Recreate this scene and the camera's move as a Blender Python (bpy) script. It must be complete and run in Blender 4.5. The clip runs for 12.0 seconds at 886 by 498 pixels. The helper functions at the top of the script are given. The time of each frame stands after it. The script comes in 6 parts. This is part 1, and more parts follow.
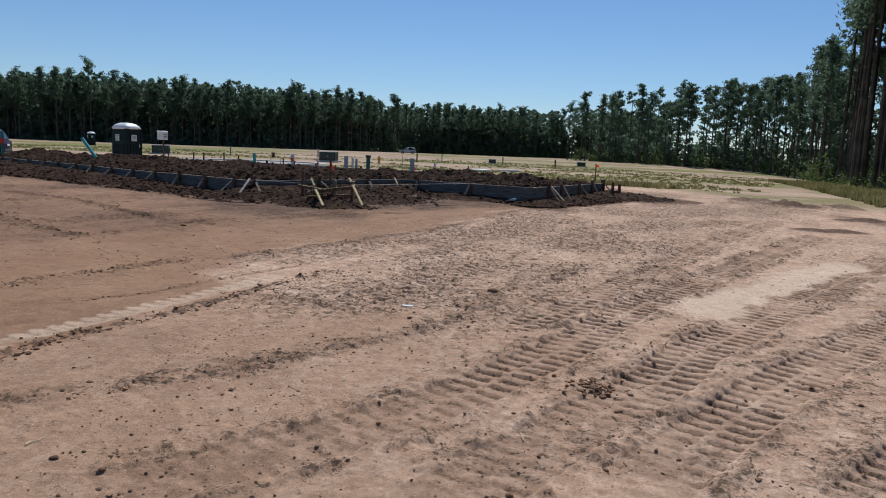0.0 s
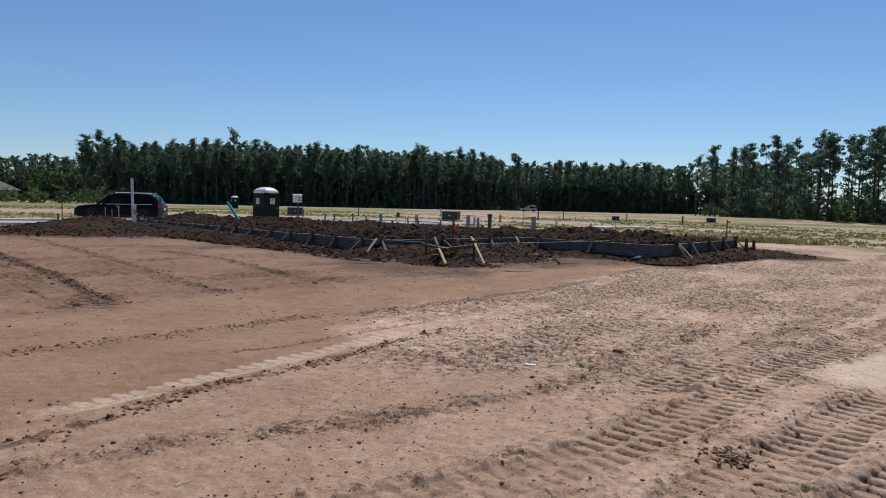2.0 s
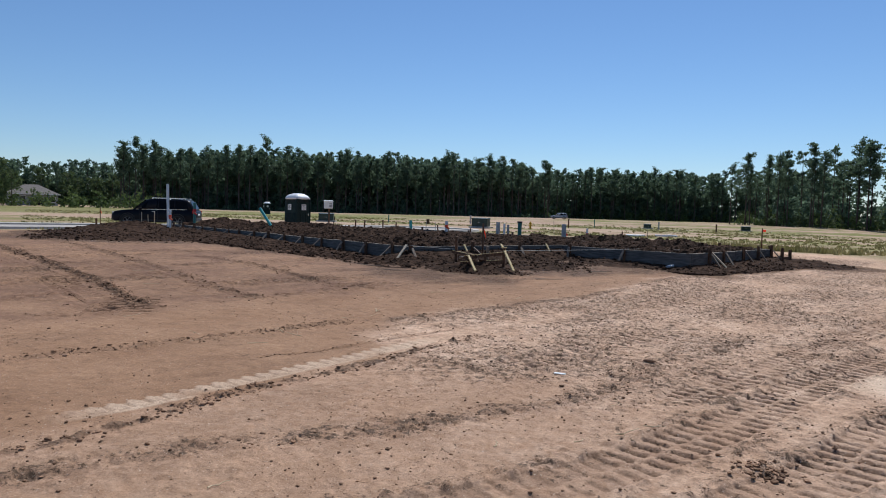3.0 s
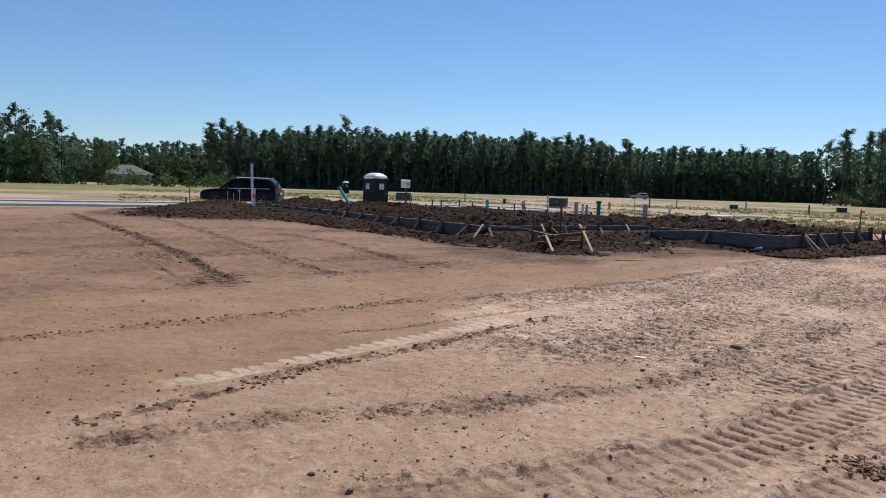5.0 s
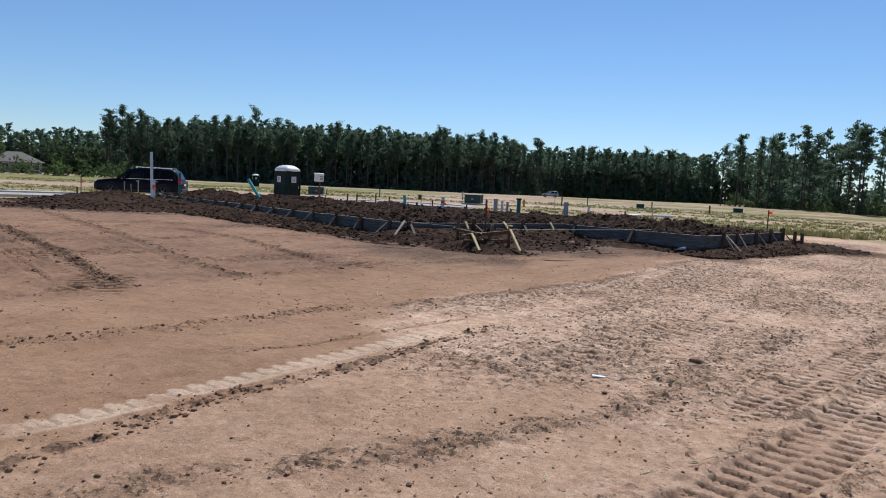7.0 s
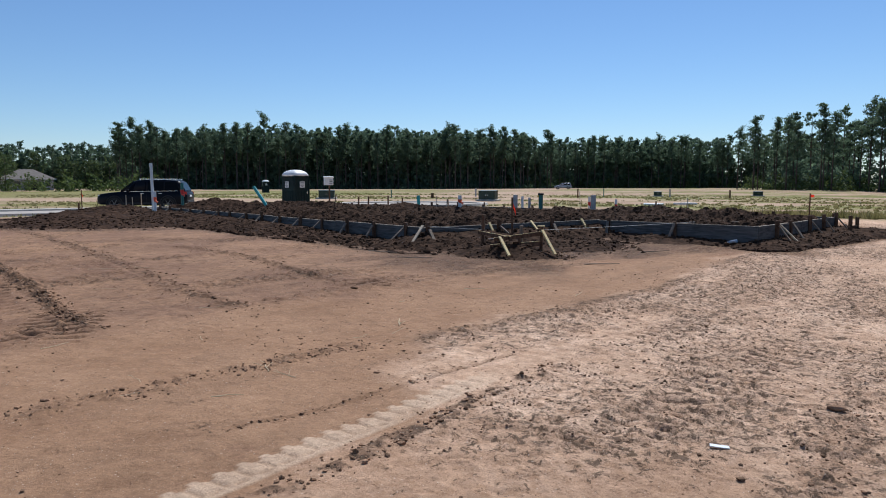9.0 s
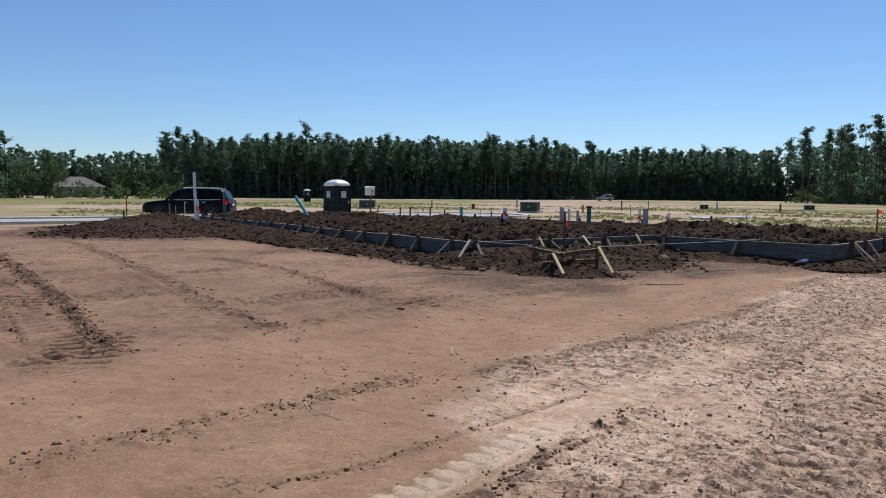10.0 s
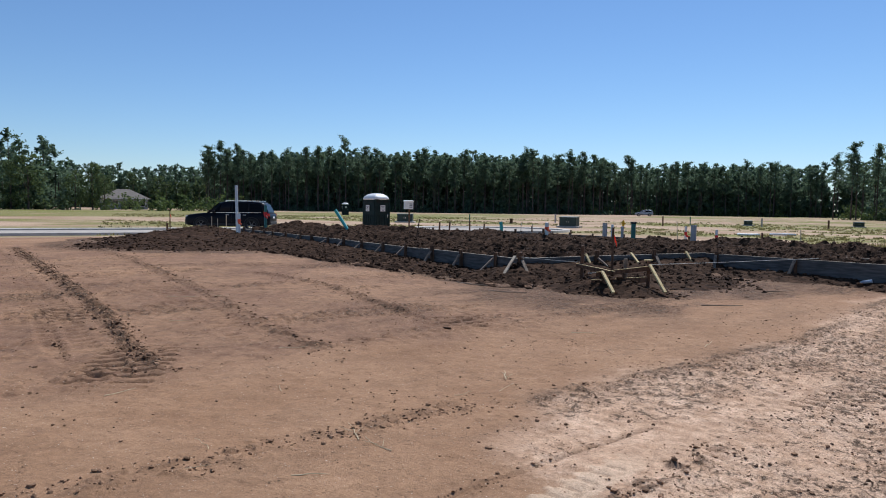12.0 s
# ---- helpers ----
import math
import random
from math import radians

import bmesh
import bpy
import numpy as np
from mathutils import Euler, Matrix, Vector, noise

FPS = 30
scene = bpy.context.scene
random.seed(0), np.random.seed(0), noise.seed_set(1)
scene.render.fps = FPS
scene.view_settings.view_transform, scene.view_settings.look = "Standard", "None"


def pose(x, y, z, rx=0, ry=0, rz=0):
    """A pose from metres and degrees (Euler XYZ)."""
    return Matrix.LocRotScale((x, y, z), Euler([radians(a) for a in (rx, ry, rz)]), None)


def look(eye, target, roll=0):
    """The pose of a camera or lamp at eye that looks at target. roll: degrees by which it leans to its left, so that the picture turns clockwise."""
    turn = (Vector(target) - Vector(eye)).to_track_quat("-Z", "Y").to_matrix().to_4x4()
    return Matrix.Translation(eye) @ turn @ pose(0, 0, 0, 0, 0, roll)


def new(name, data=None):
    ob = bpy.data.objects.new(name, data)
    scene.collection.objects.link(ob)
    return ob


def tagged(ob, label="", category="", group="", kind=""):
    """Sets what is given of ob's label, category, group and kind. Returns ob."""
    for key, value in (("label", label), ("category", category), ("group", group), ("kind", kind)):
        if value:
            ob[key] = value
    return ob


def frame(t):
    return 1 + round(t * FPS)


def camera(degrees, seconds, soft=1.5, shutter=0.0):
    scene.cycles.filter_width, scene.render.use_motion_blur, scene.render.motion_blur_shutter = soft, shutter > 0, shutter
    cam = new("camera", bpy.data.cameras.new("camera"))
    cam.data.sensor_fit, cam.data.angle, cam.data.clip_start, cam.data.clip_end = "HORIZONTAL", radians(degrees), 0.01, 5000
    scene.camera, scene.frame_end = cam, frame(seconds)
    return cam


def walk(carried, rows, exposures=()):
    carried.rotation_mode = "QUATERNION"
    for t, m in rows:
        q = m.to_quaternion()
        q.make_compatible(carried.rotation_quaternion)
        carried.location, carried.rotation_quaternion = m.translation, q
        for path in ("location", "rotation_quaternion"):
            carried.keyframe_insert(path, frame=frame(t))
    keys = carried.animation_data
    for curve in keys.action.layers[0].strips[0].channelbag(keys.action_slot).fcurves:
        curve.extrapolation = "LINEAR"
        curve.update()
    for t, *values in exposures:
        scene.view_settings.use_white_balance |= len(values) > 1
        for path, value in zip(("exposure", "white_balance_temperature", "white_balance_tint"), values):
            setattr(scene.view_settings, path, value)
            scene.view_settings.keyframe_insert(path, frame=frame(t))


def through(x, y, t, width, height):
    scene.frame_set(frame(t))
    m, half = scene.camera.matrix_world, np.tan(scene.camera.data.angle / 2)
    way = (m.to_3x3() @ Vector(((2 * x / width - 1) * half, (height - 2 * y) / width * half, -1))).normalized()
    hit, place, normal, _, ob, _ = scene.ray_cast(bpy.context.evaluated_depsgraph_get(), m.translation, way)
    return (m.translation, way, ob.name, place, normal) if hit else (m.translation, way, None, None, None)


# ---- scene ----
cam = camera(65.0, 12.0, soft=1.0)
PATH = [
    (0, (0.253, 0.349, 1.653), (0.271, 2.329, 1.372), 2.2),
    (0.5, (0.266, 0.346, 1.661), (0.054, 2.324, 1.448), 1.33),
    (1, (0.264, 0.317, 1.661), (-0.032, 2.286, 1.477), 0.87),
    (1.5, (0.26, 0.299, 1.67), (-0.029, 2.272, 1.518), 0.97),
    (2, (0.243, 0.274, 1.665), (-0.09, 2.243, 1.539), 1.26),
    (2.5, (0.242, 0.253, 1.674), (-0.149, 2.211, 1.564), 1.5),
    (4.3, (0.212, 0.334, 1.653), (-0.35, 2.249, 1.527), 1.75),
    (4.5, (0.192, 0.29, 1.662), (-0.468, 2.173, 1.525), 1.61),
    (5, (0.213, 0.314, 1.66), (-0.411, 2.206, 1.487), 1.67),
    (5.5, (0.148, 0.422, 1.66), (-0.344, 2.352, 1.484), 1.29),
    (6, (0.01, 0.582, 1.669), (-0.329, 2.547, 1.516), 0.57),
    (6.5, (-0.112, 0.849, 1.639), (-0.418, 2.816, 1.445), 2.09),
    (7, (-0.239, 1.23, 1.624), (-0.621, 3.186, 1.448), 2.69),
    (7.2, (-0.311, 1.396, 1.603), (-0.722, 3.348, 1.45), 1.68),
    (8.8, (-0.673, 2.68, 1.661), (-1.09, 4.629, 1.499), 0.63),
    (9, (-0.762, 2.805, 1.668), (-1.182, 4.752, 1.483), -0.07),
    (9.5, (-0.948, 3.112, 1.678), (-1.437, 5.04, 1.464), 0.09),
    (10, (-1.097, 3.447, 1.707), (-1.625, 5.37, 1.551), 0.43),
    (10.5, (-1.265, 3.646, 1.721), (-1.793, 5.571, 1.585), -0.57),
    (11, (-1.325, 3.704, 1.722), (-1.935, 5.605, 1.601), 0.59),
    (11.5, (-1.325, 3.696, 1.717), (-1.942, 5.595, 1.605), 0.7),
    (12, (-1.329, 3.699, 1.72), (-1.957, 5.594, 1.603), 0.79),
]
walk(cam, [(t, look(*r)) for t, *r in PATH], [(0, -0.17, 5870, 10), (0.5, -0.27, 5870, 10), (1, -0.23, 5870, 10), (2.5, -0.05, 5870, 10), (4.5, 0.08, 5870, 10), (6.5, 0.12, 5870, 10), (9.5, 0.10, 5870, 10), (12, 0.14, 5870, 10)])

# ---- world, sun, exposure ----
SUN_AZ, SUN_EL = 6.0, 52.0
world = bpy.data.worlds.new("sky")
world.use_nodes = True
scene.world = world
wn = world.node_tree.nodes
sky = wn.new("ShaderNodeTexSky")
sky.sky_type = "NISHITA"
sky.sun_disc = False
sky.sun_elevation, sky.sun_rotation = radians(SUN_EL), radians(SUN_AZ)
sky.air_density, sky.dust_density, sky.ozone_density = 1.0, 0.0, 6.0
wn["Background"].inputs["Strength"].default_value = 0.088
world.node_tree.links.new(sky.outputs[0], wn["Background"].inputs["Color"])

sun_data = bpy.data.lights.new("sun", "SUN")
sun_data.energy, sun_data.angle, sun_data.color = 4.6, radians(0.5), (1.0, 0.95, 0.88)
sun = new("sun", sun_data)
sun_way = Vector((math.sin(radians(SUN_AZ)) * math.cos(radians(SUN_EL)), math.cos(radians(SUN_AZ)) * math.cos(radians(SUN_EL)), math.sin(radians(SUN_EL))))
sun.matrix_world = look(sun_way * 50, (0, 0, 0))


# ---- materials ----
def material(name, colour, rough=0.8, metal=0.0, colour2=None, scale=8.0, detail=6.0, bump=0.0, bump_scale=60.0, spec=0.3, stretch=(1, 1, 1), low=0.35, high=0.65, island=0.0):
    """A procedural surface: two colours mixed by noise at two scales, with fine relief."""
    m = bpy.data.materials.new(name)
    m.use_nodes = True
    n, l = m.node_tree.nodes, m.node_tree.links
    b = n["Principled BSDF"]
    b.inputs["Roughness"].default_value = rough
    b.inputs["Metallic"].default_value = metal
    b.inputs["Specular IOR Level"].default_value = spec
    co = n.new("ShaderNodeTexCoord")
    mp = n.new("ShaderNodeMapping")
    mp.inputs["Scale"].default_value = stretch
    l.new(co.outputs["Object"], mp.inputs["Vector"])
    ns = n.new("ShaderNodeTexNoise")
    ns.inputs["Scale"].default_value, ns.inputs["Detail"].default_value = scale, detail
    l.new(mp.outputs[0], ns.inputs["Vector"])
    rp = n.new("ShaderNodeValToRGB")
    rp.color_ramp.elements[0].position, rp.color_ramp.elements[1].position = low, high
    rp.color_ramp.elements[0].color = (*colour, 1)
    rp.color_ramp.elements[1].color = (*(colour2 or tuple(c * 1.25 for c in colour)), 1)
    l.new(ns.outputs["Fac"], rp.inputs["Fac"])
    out = rp.outputs["Color"]
    if island:
        ge = n.new("ShaderNodeNewGeometry")
        mr = n.new("ShaderNodeMapRange")
        mr.inputs["To Min"].default_value, mr.inputs["To Max"].default_value = 1 - island, 1 + island
        l.new(ge.outputs["Random Per Island"], mr.inputs["Value"])
        hs = n.new("ShaderNodeHueSaturation")
        l.new(mr.outputs[0], hs.inputs["Value"])
        l.new(out, hs.inputs["Color"])
        out = hs.outputs["Color"]
    l.new(out, b.inputs["Base Color"])
    if bump:
        nb = n.new("ShaderNodeTexNoise")
        nb.inputs["Scale"].default_value, nb.inputs["Detail"].default_value = bump_scale, 5
        l.new(mp.outputs[0], nb.inputs["Vector"])
        bp = n.new("ShaderNodeBump")
        bp.inputs["Strength"].default_value, bp.inputs["Distance"].default_value = bump, 0.02
        l.new(nb.outputs["Fac"], bp.inputs["Height"])
        l.new(bp.outputs[0], b.inputs["Normal"])
    return m


def foliage(name, colour, colour2, through=0.25, scale=0.6, rough=0.7):
    """Leaves: varied by noise and by clump, a part of the light passing through."""
    m = material(name, colour, rough, 0, colour2, scale, 4, spec=0.2, island=0.35)
    n, l = m.node_tree.nodes, m.node_tree.links
    b, o = n["Principled BSDF"], n["Material Output"]
    tr = n.new("ShaderNodeBsdfTranslucent")
    l.new(b.inputs["Base Color"].links[0].from_socket, tr.inputs["Color"])
    mx = n.new("ShaderNodeMixShader")
    mx.inputs[0].default_value = through
    l.new(b.outputs[0], mx.inputs[1])
    l.new(tr.outputs[0], mx.inputs[2])
    l.new(mx.outputs[0], o.inputs["Surface"])
    return m


def ground_material():
    """Graded soil: sand, brown earth, damp turned earth with painted groove shade, and grassy ground, by the masks of
    the terrain, with grain and small stones.
    """
    m = bpy.data.materials.new("graded_soil")
    m.use_nodes = True
    n, l = m.node_tree.nodes, m.node_tree.links
    b = n["Principled BSDF"]
    b.inputs["Roughness"].default_value = 0.95
    b.inputs["Specular IOR Level"].default_value = 0.15
    co = n.new("ShaderNodeTexCoord")

    def noise_at(scale, detail=6, rough=0.6, dist=0.0):
        t = n.new("ShaderNodeTexNoise")
        t.inputs["Scale"].default_value, t.inputs["Detail"].default_value = scale, detail
        t.inputs["Roughness"].default_value, t.inputs["Distortion"].default_value = rough, dist
        l.new(co.outputs["Object"], t.inputs["Vector"])
        return t.outputs["Fac"]

    def ramp(fac, p0, p1, c0=(0, 0, 0), c1=(1, 1, 1)):
        r = n.new("ShaderNodeValToRGB")
        r.color_ramp.elements[0].position, r.color_ramp.elements[1].position = p0, p1
        r.color_ramp.elements[0].color, r.color_ramp.elements[1].color = (*c0, 1), (*c1, 1)
        l.new(fac, r.inputs["Fac"])
        return r.outputs["Color"]

    def mix(fac, a, c, kind="MIX"):
        x = n.new("ShaderNodeMixRGB")
        x.blend_type = kind
        for k, v in ((0, fac), (1, a), (2, c)):
            if isinstance(v, (int, float)):
                x.inputs[k].default_value = v
            elif isinstance(v, tuple):
                x.inputs[k].default_value = (*v, 1)
            else:
                l.new(v, x.inputs[k])
        return x.outputs["Color"]

    def mask(name):
        a = n.new("ShaderNodeAttribute")
        a.attribute_name = name
        return a.outputs["Fac"]

    sand = ramp(noise_at(1.3, 8), 0.35, 0.68, (0.62, 0.403, 0.260), (0.80, 0.568, 0.400))
    sand = mix(ramp(noise_at(9, 8, 0.7), 0.42, 0.62), sand, (0.50, 0.318, 0.200))
    brown = ramp(noise_at(0.9, 8), 0.35, 0.7, (0.322, 0.183, 0.101), (0.430, 0.259, 0.150))
    brown = mix(ramp(noise_at(5, 7, 0.65), 0.55, 0.72), brown, (0.30, 0.172, 0.100))
    dug = ramp(noise_at(0.45, 8, 0.65, 0.5), 0.36, 0.66, (0.232, 0.130, 0.081), (0.385, 0.227, 0.130))
    dug = mix(ramp(noise_at(6, 7, 0.7), 0.50, 0.68), dug, (0.17, 0.094, 0.056))
    brown = mix(mask("worked"), brown, dug)
    soil = mix(mask("brown"), sand, brown)
    # colour of turned earth, laid into tread grooves too as painted shade
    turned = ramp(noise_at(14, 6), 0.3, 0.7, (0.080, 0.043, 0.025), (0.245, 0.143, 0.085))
    soil = mix(mask("damp_and_shade"), soil, turned)
    pale = ramp(noise_at(3, 6), 0.3, 0.7, (0.68, 0.50, 0.345), (0.78, 0.60, 0.43))
    soil = mix(mask("pale"), soil, pale)
    far = ramp(noise_at(0.09, 8, 0.65), 0.36, 0.62, (0.34, 0.222, 0.140), (0.52, 0.372, 0.255))
    soil = mix(mask("far"), soil, far)
    grass = ramp(noise_at(1.7, 8, 0.7), 0.3, 0.7, (0.105, 0.118, 0.026), (0.28, 0.265, 0.075))
    soil = mix(mask("grass"), soil, grass)
    grain = ramp(noise_at(120, 5, 0.8), 0.32, 0.72, (0.66, 0.66, 0.66), (1.22, 1.22, 1.22))
    soil = mix(0.85, soil, grain, "MULTIPLY")
    crumbs = ramp(noise_at(26, 8, 0.8), 0.36, 0.60, (0.78, 0.775, 0.77), (1.12, 1.12, 1.12))
    soil = mix(0.75, soil, crumbs, "MULTIPLY")
    streaks = ramp(noise_at(5.0, 9, 0.75, 0.6), 0.36, 0.62, (0.82, 0.805, 0.80), (1.10, 1.10, 1.10))
    soil = mix(0.8, soil, streaks, "MULTIPLY")
    def shards(scale, detail, rough, share, lo, hi):
        """Dark broken crust, denser where the ground is churned."""
        x = n.new("ShaderNodeMath")
        x.operation = "MULTIPLY_ADD"
        x.inputs[1].default_value = share
        l.new(mask("churn"), x.inputs[0])
        l.new(noise_at(scale, detail, rough, 0.6), x.inputs[2])
        return ramp(x.outputs[0], lo, hi)

    coarse, small = shards(13, 9, 0.76, 0.17, 0.699, 0.709), shards(44, 5, 0.7, 0.15, 0.685, 0.705)
    soil = mix(mix(0.85, (0, 0, 0), coarse), soil, (0.105, 0.070, 0.045))
    soil = mix(mix(0.6, (0, 0, 0), small), soil, (0.105, 0.066, 0.043))
    fine = ramp(noise_at(85, 4, 0.6), 0.60, 0.66)
    soil = mix(mix(0.6, (0, 0, 0), fine), soil, (0.20, 0.125, 0.085))
    light = ramp(noise_at(70, 3, 0.5, 0.3), 0.67, 0.72)
    soil = mix(mix(0.7, (0, 0, 0), light), soil, (0.72, 0.60, 0.47))
    l.new(soil, b.inputs["Base Color"])
    bp = n.new("ShaderNodeBump")
    bp.inputs["Strength"].default_value, bp.inputs["Distance"].default_value = 0.8, 0.02
    crust = n.new("ShaderNodeMath")
    crust.operation = "MULTIPLY_ADD"
    crust.inputs[1].default_value = 0.6
    l.new(coarse, crust.inputs[0])
    l.new(noise_at(38, 9, 0.75), crust.inputs[2])
    l.new(crust.outputs[0], bp.inputs["Height"])
    l.new(bp.outputs[0], b.inputs["Normal"])
    return m


M_GROUND = ground_material()
M_FILL = material("dark_fill_earth", (0.022, 0.0125, 0.0082), 0.95, 0, (0.078, 0.045, 0.028), 7.0, 9, 1.0, 30, 0.05)
M_CLOD = material("earth_clods", (0.165, 0.094, 0.054), 0.95, 0, (0.33, 0.20, 0.122), 5, 6, 0.8, 50, 0.15, island=0.4)
M_DARKCLOD = material("dark_earth_clods", (0.024, 0.0140, 0.0094), 0.95, 0, (0.104, 0.062, 0.039), 6, 6, 0.8, 40, 0.05, island=0.5)
M_CRUMB = material("damp_soil_crumbs", (0.12, 0.072, 0.045), 0.95, 0, (0.28, 0.172, 0.112), 6, 6, 0.8, 50, 0.15, island=0.4)
M_FORM = material("weathered_form_board", (0.070, 0.068, 0.066), 0.85, 0, (0.145, 0.140, 0.134), 3, 8, 0.4, 30, 0.25, (1, 1, 9))
M_FORMEDGE = material("sawn_board_edge", (0.36, 0.30, 0.23), 0.85, 0, (0.50, 0.43, 0.34), 4, 6, 0.3, 40, 0.2)
M_STAKE = material("stained_stake_wood", (0.075, 0.041, 0.025), 0.85, 0, (0.18, 0.102, 0.062), 9, 6, 0.5, 50, 0.2, (3, 3, 0.6))
M_NEWWOOD = material("fresh_pine_wood", (0.66, 0.47, 0.20), 0.7, 0, (0.82, 0.64, 0.33), 10, 6, 0.3, 50, 0.3, (3, 3, 0.5))
M_OLDWOOD = material("grey_weathered_wood", (0.15, 0.115, 0.085), 0.85, 0, (0.27, 0.21, 0.16), 9, 6, 0.4, 50, 0.2, (3, 3, 0.6))
M_LATH = material("pale_lath_wood", (0.40, 0.32, 0.23), 0.8, 0, (0.55, 0.46, 0.34), 9, 5, 0.2, 50, 0.2)
M_WHITEPVC = material("white_plastic_pipe", (0.70, 0.71, 0.70), 0.35, 0, (0.80, 0.80, 0.79), 3, 4, spec=0.5)
M_GREYPVC = material("grey_plastic_pipe", (0.34, 0.33, 0.33), 0.45, 0, (0.47, 0.46, 0.45), 5, 5, spec=0.4)
M_TEAL = material("teal_plastic_pipe", (0.055, 0.36, 0.33), 0.4, 0, (0.08, 0.47, 0.43), 4, 4, spec=0.5)
M_TEALDARK = material("dark_teal_plastic_pipe", (0.03, 0.14, 0.125), 0.45, 0, (0.045, 0.20, 0.18), 4, 4, spec=0.4)
M_ORANGE = material("orange_marking_tape", (0.85, 0.11, 0.05), 0.6, 0, (0.95, 0.20, 0.09), 9, 4)
M_YELLOW = material("yellow_hydrant_paint", (0.62, 0.33, 0.02), 0.5, 0, (0.74, 0.42, 0.04), 5, 4)
M_RED = material("red_marking_tape", (0.55, 0.03, 0.03), 0.6, 0, (0.70, 0.06, 0.05), 9, 4)
M_STRING = material("white_mason_string", (0.70, 0.68, 0.62), 0.8, 0, (0.8, 0.78, 0.72), 20, 3)
M_PAINT = material("dark_navy_car_paint", (0.004, 0.005, 0.009), 0.34, 0.0, (0.006, 0.007, 0.012), 2, 3, spec=0.12)
M_GLASS = material("tinted_car_glass", (0.004, 0.005, 0.006), 0.08, 0, (0.006, 0.007, 0.008), 1, 2, spec=0.08)
M_RUBBER = material("tyre_rubber", (0.018, 0.018, 0.018), 0.85, 0, (0.03, 0.03, 0.03), 12, 4, 0.2, 60)
M_CHROME = material("bright_trim_metal", (0.62, 0.63, 0.65), 0.22, 1.0, (0.72, 0.73, 0.74), 4, 3)
M_RIM = material("dark_alloy_rim", (0.10, 0.10, 0.105), 0.4, 0.8, (0.15, 0.15, 0.155), 4, 3)
M_TRIM = material("black_trim_plastic", (0.015, 0.015, 0.016), 0.55, 0, (0.022, 0.022, 0.024), 8, 4)
M_LAMP = material("clear_headlamp", (0.55, 0.57, 0.60), 0.08, 0.3, (0.70, 0.72, 0.75), 6, 3, spec=0.7)
M_TAIL = material("red_tail_lamp", (0.35, 0.008, 0.008), 0.15, 0, (0.45, 0.015, 0.015), 6, 3, spec=0.6)
M_LOO = material("dark_green_moulded_plastic", (0.007, 0.019, 0.020), 0.55, 0, (0.011, 0.028, 0.028), 3, 5, 0.05, 30, 0.2)
M_LOOROOF = material("white_translucent_roof_plastic", (0.70, 0.71, 0.70), 0.45, 0, (0.80, 0.80, 0.79), 3, 5, 0.05, 20)
M_SIGN = material("white_notice_sheet", (0.66, 0.67, 0.66), 0.6, 0, (0.76, 0.76, 0.75), 6, 4)
M_INK = material("grey_print", (0.12, 0.13, 0.14), 0.7, 0, (0.18, 0.19, 0.2), 6, 3)
M_BOX = material("green_painted_steel", (0.016, 0.035, 0.026), 0.45, 0.0, (0.028, 0.052, 0.040), 3, 5, 0.05, 20, 0.4)
M_CONC = material("pale_concrete", (0.42, 0.385, 0.34), 0.85, 0, (0.54, 0.50, 0.445), 2, 8, 0.3, 30)
M_ASPHALT = material("light_worn_asphalt", (0.35, 0.315, 0.28), 1.0, 0, (0.43, 0.39, 0.345), 1.2, 9, 0.4, 60, 0.0)
M_WALL = material("grey_house_siding", (0.22, 0.235, 0.245), 0.8, 0, (0.28, 0.295, 0.305), 0.6, 5, 0.1, 8)
M_ROOF = material("brown_grey_shingles", (0.13, 0.113, 0.098), 0.9, 0, (0.20, 0.178, 0.155), 1.5, 7, 0.4, 12, 0.2, (1, 1, 6))
M_DARKGLASS = material("dark_window_glass", (0.012, 0.014, 0.016), 0.06, 0, (0.02, 0.022, 0.025), 1, 2, spec=0.6)
M_BARK = material("pine_bark", (0.048, 0.038, 0.032), 0.95, 0, (0.125, 0.098, 0.082), 3, 7, 0.6, 14, 0.1, (1, 1, 0.25), island=0.3)
M_NEEDLE = foliage("pine_needles", (0.085, 0.132, 0.082), (0.155, 0.215, 0.130), 0.5)
M_LEAF = foliage("broad_leaves", (0.060, 0.088, 0.036), (0.125, 0.165, 0.065), 0.42)
M_SHRUB = foliage("shrub_leaves", (0.060, 0.092, 0.030), (0.140, 0.180, 0.060), 0.35)
M_BLADE = foliage("grass_blades", (0.17, 0.155, 0.055), (0.33, 0.28, 0.13), 0.3)
M_STRAW = material("dry_straw", (0.50, 0.40, 0.24), 0.8, 0, (0.66, 0.55, 0.36), 20, 3)
M_WHITESHEET = material("white_wrapped_bundle", (0.72, 0.72, 0.70), 0.5, 0, (0.82, 0.82, 0.80), 5, 5, 0.2, 20)
M_BOTTLE = material("clear_blue_plastic", (0.34, 0.40, 0.48), 0.15, 0, (0.52, 0.57, 0.63), 20, 3, spec=0.7)
M_SILVER = material("silver_car_paint", (0.32, 0.34, 0.37), 0.3, 0.4, (0.40, 0.42, 0.45), 2, 3, spec=0.5)


# ---- mesh helpers ----
def part(name, bm, mat, parent=None, label="", smooth=False):
    """Links a bmesh as one mesh object under a thing, or as a thing where no parent is given."""
    me = bpy.data.meshes.new(name)
    bm.normal_update()
    bm.to_mesh(me)
    bm.free()
    me.materials.append(mat)
    if smooth:
        me.shade_smooth()
    ob = new(name, me)
    if parent:
        ob.parent = parent
    if label:
        ob["label"] = label
    return ob


